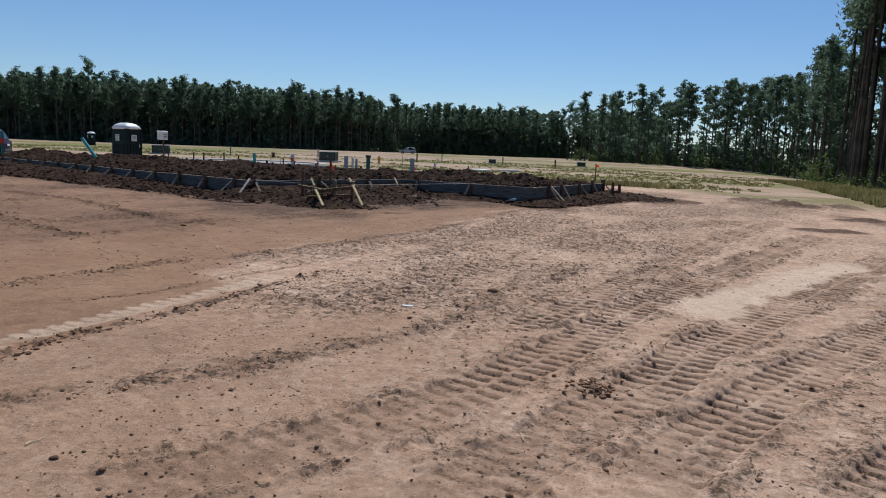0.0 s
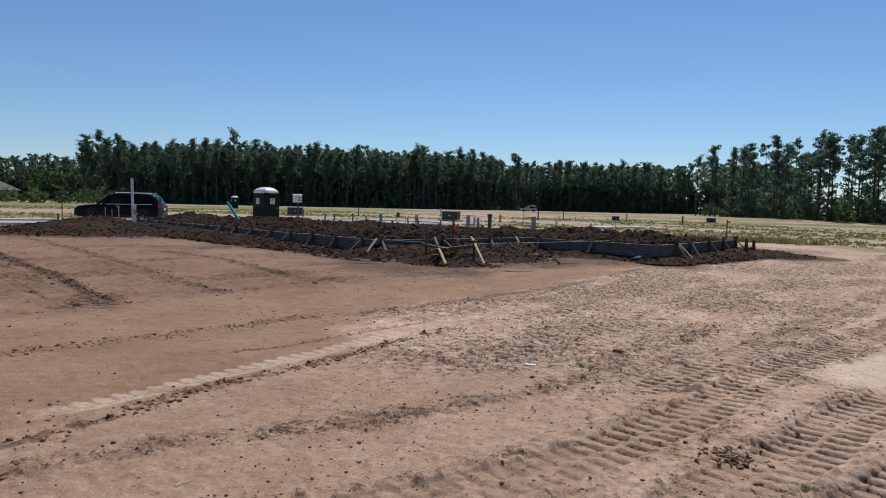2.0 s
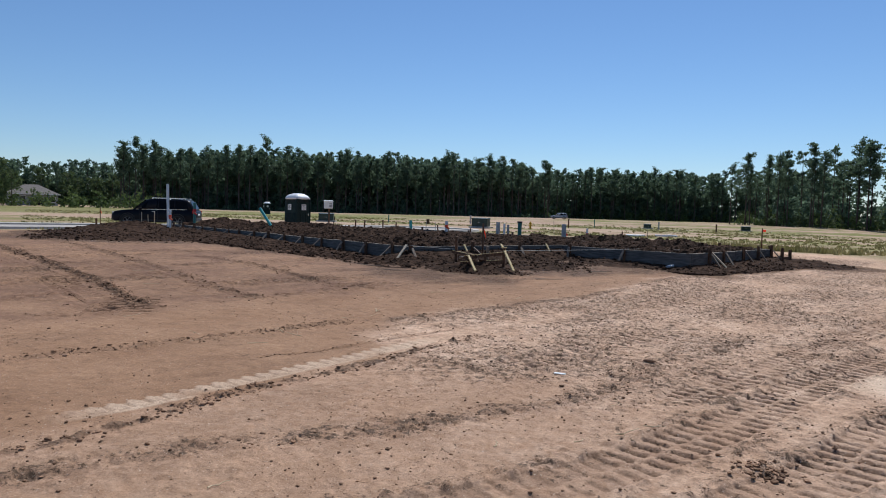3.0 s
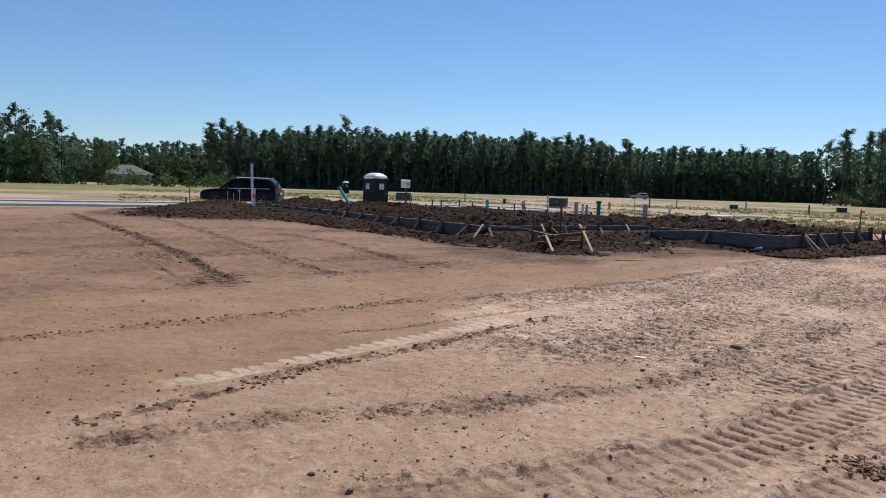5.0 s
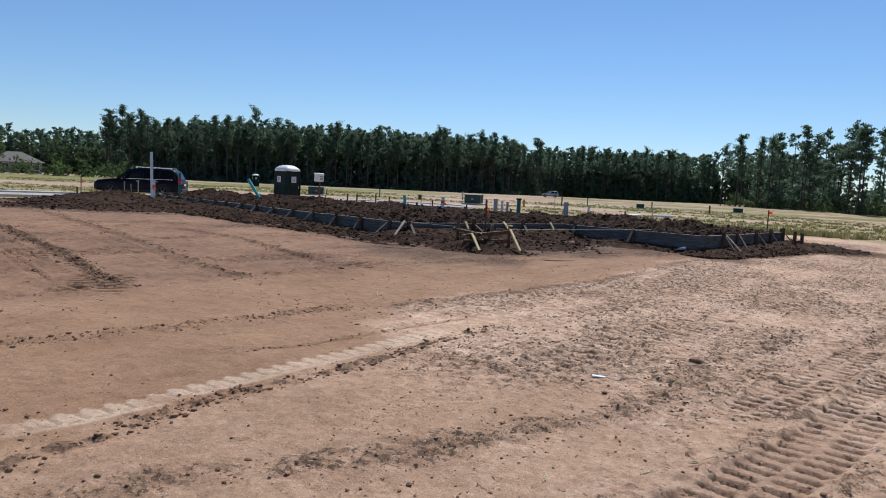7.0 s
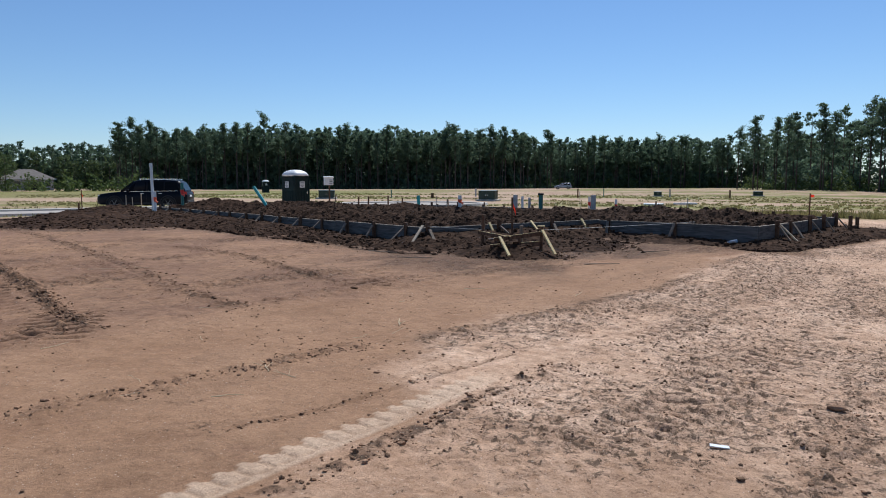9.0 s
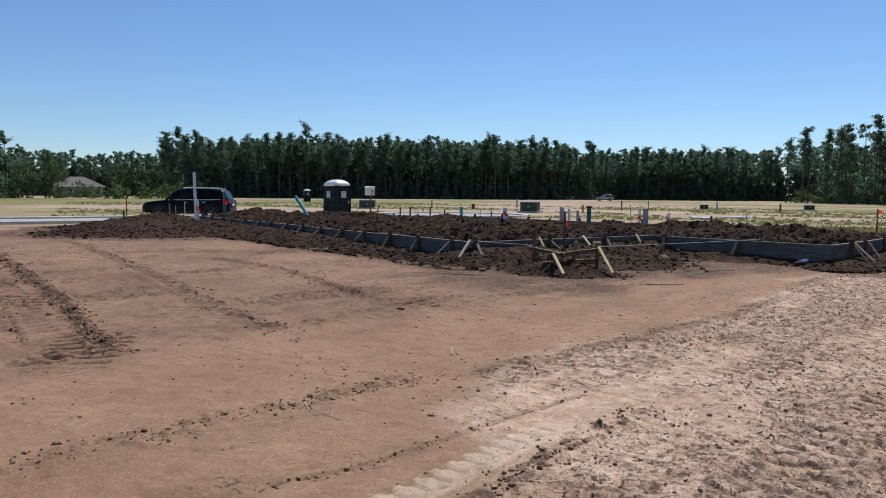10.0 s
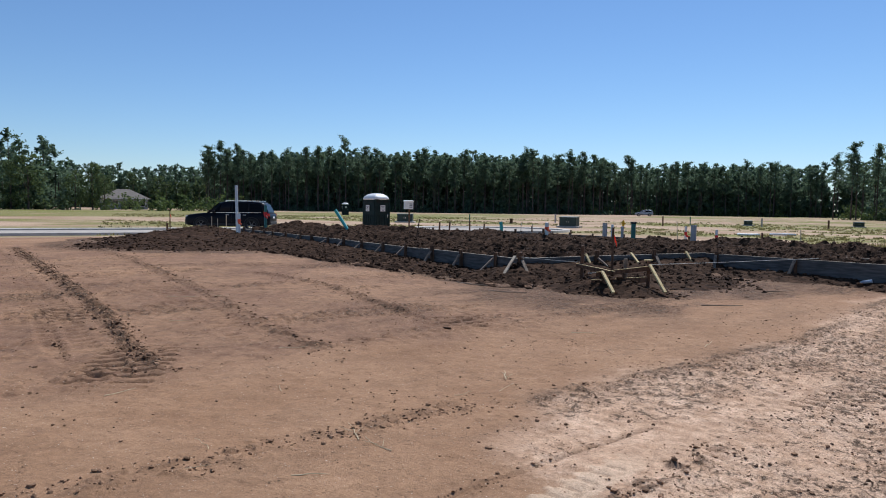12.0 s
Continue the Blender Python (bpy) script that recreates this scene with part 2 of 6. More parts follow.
def from_arrays(name, verts, faces, mat, smooth=False):
    """A mesh from numpy arrays of points and of triangles or quads."""
    verts, faces = np.asarray(verts, np.float32), np.asarray(faces, np.int32)
    me = bpy.data.meshes.new(name)
    k = faces.shape[1]
    me.vertices.add(len(verts))
    me.vertices.foreach_set("co", verts.ravel())
    me.loops.add(faces.size)
    me.loops.foreach_set("vertex_index", faces.ravel())
    me.polygons.add(len(faces))
    me.polygons.foreach_set("loop_start", np.arange(0, faces.size, k, dtype=np.int32))
    me.polygons.foreach_set("loop_total", np.full(len(faces), k, np.int32))
    me.polygons.foreach_set("use_smooth", np.full(len(faces), smooth))
    me.update(calc_edges=True)
    me.validate()
    me.materials.append(mat)
    return me


def box(bm, size, at=(0, 0, 0), turn=None, bevel=0.0):
    """Adds a bevelled box of that size, centred at a point."""
    m = Matrix.Translation(at) @ (turn.to_4x4() if turn else Matrix.Identity(4)) @ Matrix.Diagonal((*size, 1))
    got = bmesh.ops.create_cube(bm, size=1, matrix=m)
    if bevel:
        edges = list({e for v in got["verts"] for e in v.link_edges})
        bmesh.ops.bevel(bm, geom=edges, offset=bevel, segments=1, affect="EDGES")
    return bm


def bar(bm, a, b, wide, thick, bevel=0.0):
    """Adds a plank or bar from a to b."""
    a, b = Vector(a), Vector(b)
    turn = (b - a).to_track_quat("Z", "Y").to_matrix()
    return box(bm, (wide, thick, (b - a).length), (a + b) / 2, turn, bevel)


def tube(bm, a, b, r1, r2=None, sides=10, caps=True):
    a, b = Vector(a), Vector(b)
    turn = (b - a).to_track_quat("Z", "Y").to_matrix().to_4x4()
    bmesh.ops.create_cone(bm, cap_ends=caps, segments=sides, radius1=r1, radius2=r1 if r2 is None else r2, depth=(b - a).length, matrix=Matrix.Translation((a + b) / 2) @ turn)
    return bm


def ring(bm, radius, thick, wide, centre, axis="Y", sides=20):
    """Adds a tyre-like ring round an axis."""
    turn = Matrix.Rotation(radians(90), 4, "X") if axis == "Y" else Matrix.Identity(4)
    rows = []
    prof = ((radius - thick, -wide / 2), (radius - 0.03, -wide / 2), (radius, -wide / 2 + 0.04), (radius, wide / 2 - 0.04), (radius - 0.03, wide / 2), (radius - thick, wide / 2))
    for k in range(sides):
        a = 2 * math.pi * k / sides
        rows.append([bm.verts.new(Matrix.Translation(centre) @ turn @ Vector((r * math.cos(a), r * math.sin(a), h))) for r, h in prof])
    for k in range(sides):
        p, q = rows[k], rows[(k + 1) % sides]
        for j in range(len(prof)):
            bm.faces.new((p[j], q[j], q[(j + 1) % len(prof)], p[(j + 1) % len(prof)]))
    return bm


def loft(bm, rings, caps=True):
    rows = [[bm.verts.new(p) for p in r] for r in rings]
    for p, q in zip(rows, rows[1:]):
        for j in range(len(p)):
            bm.faces.new((p[j], p[(j + 1) % len(p)], q[(j + 1) % len(p)], q[j]))
    if caps:
        bm.faces.new(rows[0][::-1])
        bm.faces.new(rows[-1])
    bmesh.ops.recalc_face_normals(bm, faces=bm.faces)
    return bm


def pane(bm, pts, thick=0.012):
    """Adds a thin solid plate with the given corners."""
    f = bm.faces.new([bm.verts.new(p) for p in pts])
    f.normal_update()
    n = f.normal * thick
    got = bmesh.ops.extrude_face_region(bm, geom=[f])
    bmesh.ops.translate(bm, vec=n, verts=[g for g in got["geom"] if isinstance(g, bmesh.types.BMVert)])
    bmesh.ops.recalc_face_normals(bm, faces=bm.faces)
    return bm


def thing(name, label, category, group="", at=None):
    ob = new(name)
    ob.empty_display_size = 0.1
    if at is not None:
        ob.matrix_world = at
    return tagged(ob, label, category, group)


# ---- terrain ----
def vnoise(x, y, seed=0):
    """Smooth noise from 0 to 1 on a unit lattice."""
    ix, iy = np.floor(x).astype(np.int64), np.floor(y).astype(np.int64)
    fx, fy = x - ix, y - iy
    fx, fy = fx * fx * (3 - 2 * fx), fy * fy * (3 - 2 * fy)

    def at(a, b):
        h = (a * 374761393 + b * 668265263 + seed * 974634777) & 0xFFFFFFFF
        h = ((h ^ (h >> 13)) * 1274126177) & 0xFFFFFFFF
        return ((h ^ (h >> 16)) & 0xFFFF) / 65535.0

    a, b, c, d = at(ix, iy), at(ix + 1, iy), at(ix, iy + 1), at(ix + 1, iy + 1)
    return (a * (1 - fx) + b * fx) * (1 - fy) + (c * (1 - fx) + d * fx) * fy


def fbm(x, y, size, seed=0, octaves=3):
    out, amp, tot = 0.0, 1.0, 0.0
    for k in range(octaves):
        out = out + amp * vnoise(x / size * 2**k + 17.3 * k, y / size * 2**k - 9.1 * k, seed + k)
        tot, amp = tot + amp, amp * 0.5
    return out / tot


def step(a, b, x):
    t = np.clip((x - a) / (b - a), 0, 1)
    return t * t * (3 - 2 * t)


def along(points, x, y):
    """For each place: how far along a line of points it is, how far to the left of it, and the line's length."""
    best = np.full(np.shape(x), 1e9)
    s_out, d_out, run = np.zeros(np.shape(x)), np.full(np.shape(x), 1e9), 0.0
    last = len(points) - 2
    for k, ((ax, ay), (bx, by)) in enumerate(zip(points, points[1:])):
        dx, dy = bx - ax, by - ay
        length = math.hypot(dx, dy)
        u = ((x - ax) * dx + (y - ay) * dy) / length**2
        uc = np.clip(u, -9 if k == 0 else 0, 9 if k == last else 1)
        px, py = x - ax - uc * dx, y - ay - uc * dy
        dist = np.hypot(px, py)
        side = np.sign(dx * (y - ay) - dy * (x - ax))
        take = dist < best
        best = np.where(take, dist, best)
        s_out, d_out = np.where(take, run + uc * length, s_out), np.where(take, dist * side, d_out)
        run += length
    return s_out, d_out, run


def smooth_line(pts, n=5):
    """More points along a smooth curve through the given ones."""
    p = [np.array(q, float) for q in pts]
    p = [2 * p[0] - p[1]] + p + [2 * p[-1] - p[-2]]
    out = []
    for a, b, c, d in zip(p, p[1:], p[2:], p[3:]):
        for k in range(n):
            t = k / n
            out.append(tuple(0.5 * (2 * b + (c - a) * t + (2 * a - 5 * b + 4 * c - d) * t * t + (3 * b - a - 3 * c + d) * t**3)))
    return out + [tuple(p[-2])]


def land(x, y):
    """The height of the graded ground without its fine relief: it rises gently to the building pad and falls to the field behind."""
    x, y = np.asarray(x, float), np.asarray(y, float)
    z = -0.0184 * (x - 0.1) + 0.0184 * (y - 0.45)
    z = np.where(z < 0.3, z, 0.3 + 0.2 * np.tanh((z - 0.3) / 0.2))
    z = np.maximum(z, -0.6)
    r = np.hypot(x + 2, y - 4)
    w = step(25, 37, r)
    far = 0.22 + 0.16 * (fbm(x, y, 22.0, 5) - 0.5) * step(60, 120, r)
    far = far - 1.0 * np.exp(-((x - 62) ** 2 + (y - 100) ** 2) / 45**2)
    return z * (1 - w) + far * w


# wheel and track marks: kind, line, half width, spacing of the bars
TRACKS = [
    ("pale", [(-3.3, 4.5), (-3.0, 5.0), (-2.7, 5.6), (-2.38, 6.3), (-2.05, 6.95), (-1.8, 7.5), (-1.5, 8.1)], 0.10, 0.15),
    ("lugs", [(-1.3, 3.2), (-0.4, 3.9), (0.45, 4.75), (0.99, 5.45), (1.40, 6.0), (1.85, 6.75), (2.5, 7.7), (3.3, 8.75), (5.39, 11.4), (8.5, 15.3)], 0.22, 0.15),
    ("lugs", [(1.0, 6.5), (1.84, 7.68), (2.56, 8.85), (3.4, 10.1), (4.7, 12.1), (6.7, 15.1), (9.2, 18.4)], 0.19, 0.15),
    ("lugs", [(0.3, 3.3), (0.75, 3.85), (1.12, 4.32), (1.5, 4.75), (1.95, 5.27), (2.41, 5.95), (2.95, 6.52), (3.66, 7.36), (4.69, 8.5), (6.16, 10.1), (8.5, 12.6)], 0.24, 0.15),
    ("lugs", [(1.3, 3.6), (1.75, 4.1), (2.22, 4.62), (2.67, 5.1), (3.17, 5.6), (3.83, 6.2), (4.8, 7.1), (6.5, 8.8), (9.0, 11.2)], 0.23, 0.15),
    ("lugs", [(2.3, 3.4), (3.0, 4.0), (3.8, 4.75), (5.0, 5.9), (6.6, 7.4)], 0.22, 0.15),
    ("faint", [(-0.9, 6.6), (0.4, 8.6), (1.9, 10.9), (3.6, 13.6), (5.4, 16.4), (8.0, 20.0)], 0.22, 0.16),
    ("faint", [(-0.3, 9.6), (1.6, 12.6), (3.4, 15.6), (5.4, 18.8)], 0.22, 0.16),
    ("rut", [(-3.1, 3.3), (-2.53, 3.9), (-2.09, 4.32), (-1.55, 4.72), (-0.81, 5.25), (0.1, 6.2), (0.7, 7.2), (1.4, 8.4), (2.4, 10.0)], 0.17, 0.16),
    ("clods", [(-6.4, 3.9), (-5.44, 5.0), (-4.59, 6.2), (-4.05, 6.94), (-3.53, 7.73), (-2.77, 8.85)], 0.10, 0.2),
    ("rough", [(-3.29, 3.59), (-2.92, 4.36), (-2.6, 5.3), (-2.12, 6.15), (-1.84, 6.83), (-1.5, 7.6), (-1.0, 8.6)], 0.07, 0.2),
    ("line", [(-2.95, 6.55), (-2.47, 7.15), (-1.9, 8.05), (-1.4, 8.85)], 0.02, 0.2),
    ("line", [(-9.12, 10.57), (-7.55, 9.36), (-6.56, 8.59)], 0.025, 0.2),
    ("ridge", [(-17.9, 17.6), (-11.3, 12.9), (-8.85, 11.15), (-7.47, 10.1), (-6.45, 9.28), (-5.5, 8.62)], 0.10, 0.2),
    ("faint", [(-18.5, 17.3), (-11.8, 12.5), (-9.0, 10.6), (-7.2, 9.2), (-5.9, 8.4)], 0.24, 0.19),
    ("ridge2", [(-16.1, 18.5), (-13.6, 16.86), (-10.74, 14.66), (-8.56, 13.01), (-6.59, 11.37), (-5.48, 10.51), (-4.47, 9.9)], 0.13, 0.2),
    ("ridge2", [(-9.08, 15.4), (-7.24, 14.5), (-5.66, 13.2), (-4.21, 11.9)], 0.12, 0.2),
    ("deep", [(-4.1, 12.4), (-3.85, 12.05), (-3.6, 11.65)], 0.30, 0.2),
    ("faint", [(6.2, 22.6), (9.5, 24.0), (13.5, 22.5), (17.0, 19.0)], 0.4, 0.2),
    ("faint", [(7.0, 25.2), (11.0, 25.6), (15.5, 23.6), (19.0, 20.0)], 0.4, 0.2),
    ("deep", [(-6.4, 9.35), (-6.1, 8.9), (-5.85, 8.45), (-5.7, 8.15)], 0.36, 0.17),
    ("deep", [(-8.7, 11.0), (-8.45, 10.45), (-8.2, 9.95)], 0.36, 0.18),
    ("faint", [(-9.6, 13.2), (-7.3, 11.4), (-5.7, 10.2), (-4.7, 9.6)], 0.22, 0.17),
]
TRACKS = [(k, smooth_line(p), w, g) for k, p, w, g in TRACKS]
EDGE = smooth_line([(-7.0, 0.0), (-4.0, 2.8), (-2.95, 4.3), (-2.5, 5.3), (-2.1, 6.2), (-1.8, 6.9), (-1.75, 7.5), (-2.2, 8.3), (-2.4, 9.1), (-2.04, 9.75), (-1.7, 10.2), (-1.3, 10.75), (-0.6, 11.8), (0.43, 13.6), (2.0, 17.0), (4.3, 19.8), (6.8, 23.0), (7.6, 27.0), (6.5, 36.0)])
WORKED = smooth_line([(-10.0, 2.5), (-6.83, 6.02), (-6.2, 7.01), (-5.37, 8.2), (-4.62, 9.7), (-3.5, 11.6), (-1.6, 14.2), (0.5, 16.6), (3.2, 18.4), (6.0, 22.0)])
CHURNED = smooth_line([(-0.9, 6.1), (-0.2, 7.1), (1.2, 9.3), (3.2, 12.5), (5.2, 15.8), (8.0, 19.5)])
PUDDLE = [(2.7, 7.2), (3.5, 8.0), (4.5, 9.0), (5.6, 10.1), (7.2, 11.8)]


HEAPS = [(11.96, 23.35, 1.0, 0.5, 0.20), (13.96, 23.71, 0.8, 0.5, 0.22), (9.28, 16.17, 0.9, 0.35, 0.10), (11.5, 25.3, 0.9, 0.4, 0.15), (11.9, 19.2, 0.8, 0.4, 0.13)]
SMEAR = smooth_line([(6.5, 24.0), (8.0, 25.8), (10.8, 25.6), (12.3, 22.0), (12.0, 18.0)])


def relief(x, y):
    """Fine relief of the trafficked earth and its masks: the height to add, brown, damp with painted groove shade,
    pale, churned and worked.
    """
    z = 0.022 * (fbm(x, y, 1.6, 1) - 0.5) + 0.012 * (fbm(x, y, 0.35, 2, 4) - 0.5)
    _, ed, _ = along(EDGE, x, y)
    brown = step(-0.35, 0.35, ed + 0.9 * (fbm(x, y, 0.8, 3, 5) - 0.5))
    brown = np.maximum(brown, 0.62 * step(-5.2, -0.4, ed + 1.6 * (fbm(x, y, 1.2, 37, 5) - 0.5)) * step(-8.0, -5.6, -y) * step(1.5, 3.4, y))
    _, wd, _ = along(WORKED, x, y)
    worked = step(-0.5, 0.6, wd + 1.3 * (fbm(x, y, 1.1, 33, 5) - 0.5)) * brown
    worked = worked * (1 - 0.85 * np.exp(-(((x + 6.9) / 0.75) ** 2) - ((y - 7.95) / 0.35) ** 2))
    u, v = 0.56 * x + 0.83 * y, 0.56 * y - 0.83 * x
    patch = fbm(u * 0.45, v, 0.9, 4, 5)
    _, cd, _ = along(CHURNED, x, y)
    band = np.exp(-(((ed + 0.12) / 0.16) ** 2)) * step(8.6, 9.4, y) * step(-16, -13, -y)
    churn = (1 - 0.8 * brown) * (0.50 + 0.50 * step(0.32, 0.68, patch)) * np.maximum(0.45 + 0.55 * step(-2.0, -0.7, -np.abs(cd)) * step(5.0, 6.8, y + 0.5 * x), 0.95 * step(-1.8, -0.5, -np.abs(ed + 0.9)) * step(7.8, 9.3, y))
    churn = np.maximum(churn, band * (0.5 + fbm(x, y, 0.3, 34, 3)))
    for kind, pts, half, gap in TRACKS:
        s, d, length = along(pts, x, y)
        if kind in ("lugs", "pale", "deep"):
            churn = churn * (1 - (0.45 if kind == "lugs" else 0.85) * step(-half - 0.12, -half + 0.02, -np.abs(d)) * step(-0.3, 0.3, s) * step(-0.3, 0.3, length - s))
    for kind, pts, half, gap in TRACKS:
        s, d, length = along(pts, x, y)
        if kind in ("rut", "lugs"):
            side = np.exp(-((np.abs(d) - half - 0.10) / 0.13) ** 2) if kind == "lugs" else np.exp(-((d / (half * 1.1)) ** 2))
            churn = np.maximum(churn, (0.75 if kind == "lugs" else 1.0) * side * step(-0.2, 0.4, s) * step(-0.2, 0.4, length - s) * (0.45 + 0.55 * step(0.30, 0.60, fbm(x, y, 0.5, 35, 5))))
    rough = 1 - np.abs(2 * fbm(u * 0.6, v, 0.12, 6, 4) - 1)
    crumb = fbm(u, v * 0.8, 0.075, 12, 3)
    z = z + churn * (0.012 * (rough - 0.75) + 0.022 * step(0.57, 0.62, crumb)) + (0.006 + 0.012 * brown) * (fbm(x, y, 0.10, 7, 3) - 0.5)
    z = z + brown * 0.012 * (fbm(u * 0.3, v, 0.25, 13) - 0.5)
    scuff = worked * step(0.48, 0.66, fbm(u * 0.5, v, 0.8, 36, 4))
    z = z + scuff * 0.022 * step(0.52, 0.62, crumb)
    edge_line = np.exp(-((ed + 0.05) / 0.10) ** 2) * step(0.40, 0.62, fbm(x, y, 0.4, 8)) * step(8.4, 9.4, y)
    spill = np.exp(-(((x + 2.6) / 2.6) ** 2 + ((y - 14.7) / 1.4) ** 2)) + 0.2 * np.exp(-(((x + 9.3) / 2.2) ** 2 + ((y - 10.6) / 2.0) ** 2)) + 0.8 * np.exp(-(((x - 1.0) / 2.6) ** 2 + ((y - 18.0 - 0.35 * (x - 1.0)) / 0.9) ** 2)) + 0.4 * np.exp(-(((x + 8.5) / 4.0) ** 2 + ((y - 18.2 + 0.62 * (x + 8.5)) / 0.8) ** 2))
    damp_and_shade = 0.9 * np.clip(spill, 0, 1) * step(0.36, 0.60, fbm(u * 0.5, v, 0.45, 18, 4) + 0.25 * (spill - 0.5)) + 0.18 * churn * step(0.46, 0.64, 0.5 * crumb + 0.5 * fbm(u * 0.6, v, 0.3, 9)) + 0.4 * edge_line + 0.16 * brown * step(0.5, 0.7, fbm(u * 0.3, v, 0.35, 14))
    for hx, hy, rx, ry, h in HEAPS:
        bell = np.exp(-(((x - hx) / rx) ** 2) - ((y - hy) / ry) ** 2)
        z = z + h * bell * (0.4 + 1.2 * fbm(x, y, 0.4, 38, 3))
        damp_and_shade = np.maximum(damp_and_shade, 0.9 * step(0.2, 0.5, bell))
    _, sd_, _ = along(SMEAR, x, y)
    damp_and_shade = np.maximum(damp_and_shade, 0.45 * np.exp(-((sd_ / 0.7) ** 2)) * step(0.38, 0.58, fbm(u, v * 0.6, 0.6, 39, 4)) * step(5.5, 7.0, x))
    pale = np.zeros_like(x)
    for n, (kind, pts, half, gap) in enumerate(TRACKS):
        x0, x1 = min(p[0] for p in pts) - 1, max(p[0] for p in pts) + 1
        y0, y1 = min(p[1] for p in pts) - 1, max(p[1] for p in pts) + 1
        k = (x > x0) & (x < x1) & (y > y0) & (y < y1)
        if not k.any():
            continue
        X, Y = x[k], y[k]
        s, d, length = along(pts, X, Y)
        d = d + 0.03 * (fbm(X, Y, 0.6, 30 + n) - 0.5)
        ends = step(-0.3, 0.4, s) * step(-0.3, 0.4, length - s)
        inside = step(-half - 0.014, -half + 0.014, -np.abs(d)) * ends
        shoulder = np.exp(-((np.abs(d) - half - 0.05) / 0.055) ** 2) * ends
        broken = step(0.30, 0.58, fbm(X, Y, 0.55, 50 + n, 4))
        lump = fbm(X, Y, 0.10, 70 + n, 3)
        fine = fbm(X, Y, 0.05, 110 + n, 2)
        phase = s / gap + (0.5 * (d > 0) if kind in ("lugs", "faint", "deep") else 0.0) + 0.12 * d / gap + 0.35 * (fbm(X, Y, 0.9, 90 + n) - 0.5)
        w = phase - np.floor(phase)
        # the gaps between tread bars: cut into the height and darkened as painted shade
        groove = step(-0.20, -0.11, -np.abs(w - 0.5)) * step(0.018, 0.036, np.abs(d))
        plate = 1 - groove
        if kind == "lugs":
            kept = step(4.7, 5.7, Y + 0.5 * X)
            broken = broken * (0.15 + 0.85 * kept)
            damp_and_shade[k] = np.maximum(damp_and_shade[k], 0.4 * inside * (1 - kept) * step(0.4, 0.6, lump))
            z[k] += inside * (-0.012 + (0.10 + 0.90 * broken) * (-0.034 * groove + 0.010 * (w - 0.5) * plate) + 0.010 * (fine - 0.5)) + shoulder * 0.022 * step(0.42, 0.65, lump)
            # freshly turned soil over the whole track, plus shade painted into the grooves
            damp_and_shade[k] = np.maximum(damp_and_shade[k], inside * (0.60 * groove + 0.26) * (0.5 + 0.5 * broken) + 0.25 * shoulder * step(0.5, 0.6, lump))
        elif kind == "deep":
            z[k] += inside * (0.010 - 0.060 * groove * (0.5 + 0.5 * broken) + 0.02 * (lump - 0.4)) + shoulder * 0.02 * lump
            # turned soil, with shade painted strongly along the deep grooves
            damp_and_shade[k] = np.maximum(damp_and_shade[k], inside * (0.20 + 0.75 * groove) * (0.5 + 0.5 * broken) + 0.2 * shoulder * lump)
        elif kind == "faint":
            z[k] += inside * (-0.006 - 0.020 * groove * broken) + shoulder * 0.012 * lump
            # only the grooves darken here: their shade put into the colour
            damp_and_shade[k] = np.maximum(damp_and_shade[k], inside * 0.40 * broken * groove)
        elif kind == "pale":
            body = step(-half - 0.012, -half + 0.012, -(np.abs(d) - 0.045 * (d > 0) * step(0.25, 0.35, np.abs(w - 0.5)))) * ends * step(0.14, 0.30, fbm(X, Y, 0.7, 190, 3))
            rail = np.exp(-(((d + 0.045) / 0.014) ** 2)) * step(0.2, 0.3, np.abs(w - 0.5))
            thin = np.exp(-(((w - 0.5) / 0.085) ** 2)) * step(-0.05, -0.03, d)
            cut = np.maximum(thin, 0.8 * rail)
            z[k] = z[k] * (1 - 0.7 * body) + body * (0.008 - 0.014 * cut)
            # cuts turn less pale and darker, painting the shade between the bars
            pale[k] = np.maximum(pale[k], 0.60 * body * (1 - 0.40 * cut))
            damp_and_shade[k] = np.maximum(damp_and_shade[k] * (1 - body), 0.30 * body * cut)
        elif kind == "rut":
            z[k] += np.exp(-((d / half) ** 2)) * ends * (-0.010 + 0.016 * step(0.45, 0.6, lump)) + shoulder * 0.010 * lump
            damp_and_shade[k] = np.maximum(damp_and_shade[k], 0.30 * np.exp(-((d / half) ** 2)) * ends * step(0.36, 0.55, lump))
        elif kind in ("clods", "rough"):
            z[k] += (inside + 0.5 * shoulder) * 0.022 * step(0.48, 0.68, lump) * broken
            damp_and_shade[k] = np.maximum(damp_and_shade[k], (0.7 if kind == "rough" else 0.35) * inside * step(0.42, 0.6, lump))
        elif kind == "line":
            z[k] += ends * (-0.012 * np.exp(-((d / half) ** 2)) + 0.006 * np.exp(-(((d - 2 * half) / half) ** 2)))
            damp_and_shade[k] = np.maximum(damp_and_shade[k], 0.5 * ends * np.exp(-((d / (0.9 * half)) ** 2)) * (0.4 + 0.6 * broken))
        else:
            high = 0.075 if kind == "ridge" else 0.050
            z[k] += np.exp(-((d / half) ** 2)) * ends * high * (0.15 + 1.3 * lump * step(0.3, 0.6, fine)) * (0.35 + 0.65 * broken)
            damp_and_shade[k] = np.maximum(damp_and_shade[k], (0.95 if kind == "ridge" else 0.60) * inside * step(0.3, 0.55, lump))
    s, d, length = along(PUDDLE, x, y)
    pool = step(-0.34, -0.20, -np.abs(d + 0.5 * (fbm(x, y, 0.8, 11) - 0.5)) - 0.25 * fbm(x, y, 0.25, 15) + 0.12) * step(0, 0.6, s) * step(0, 0.8, length - s)
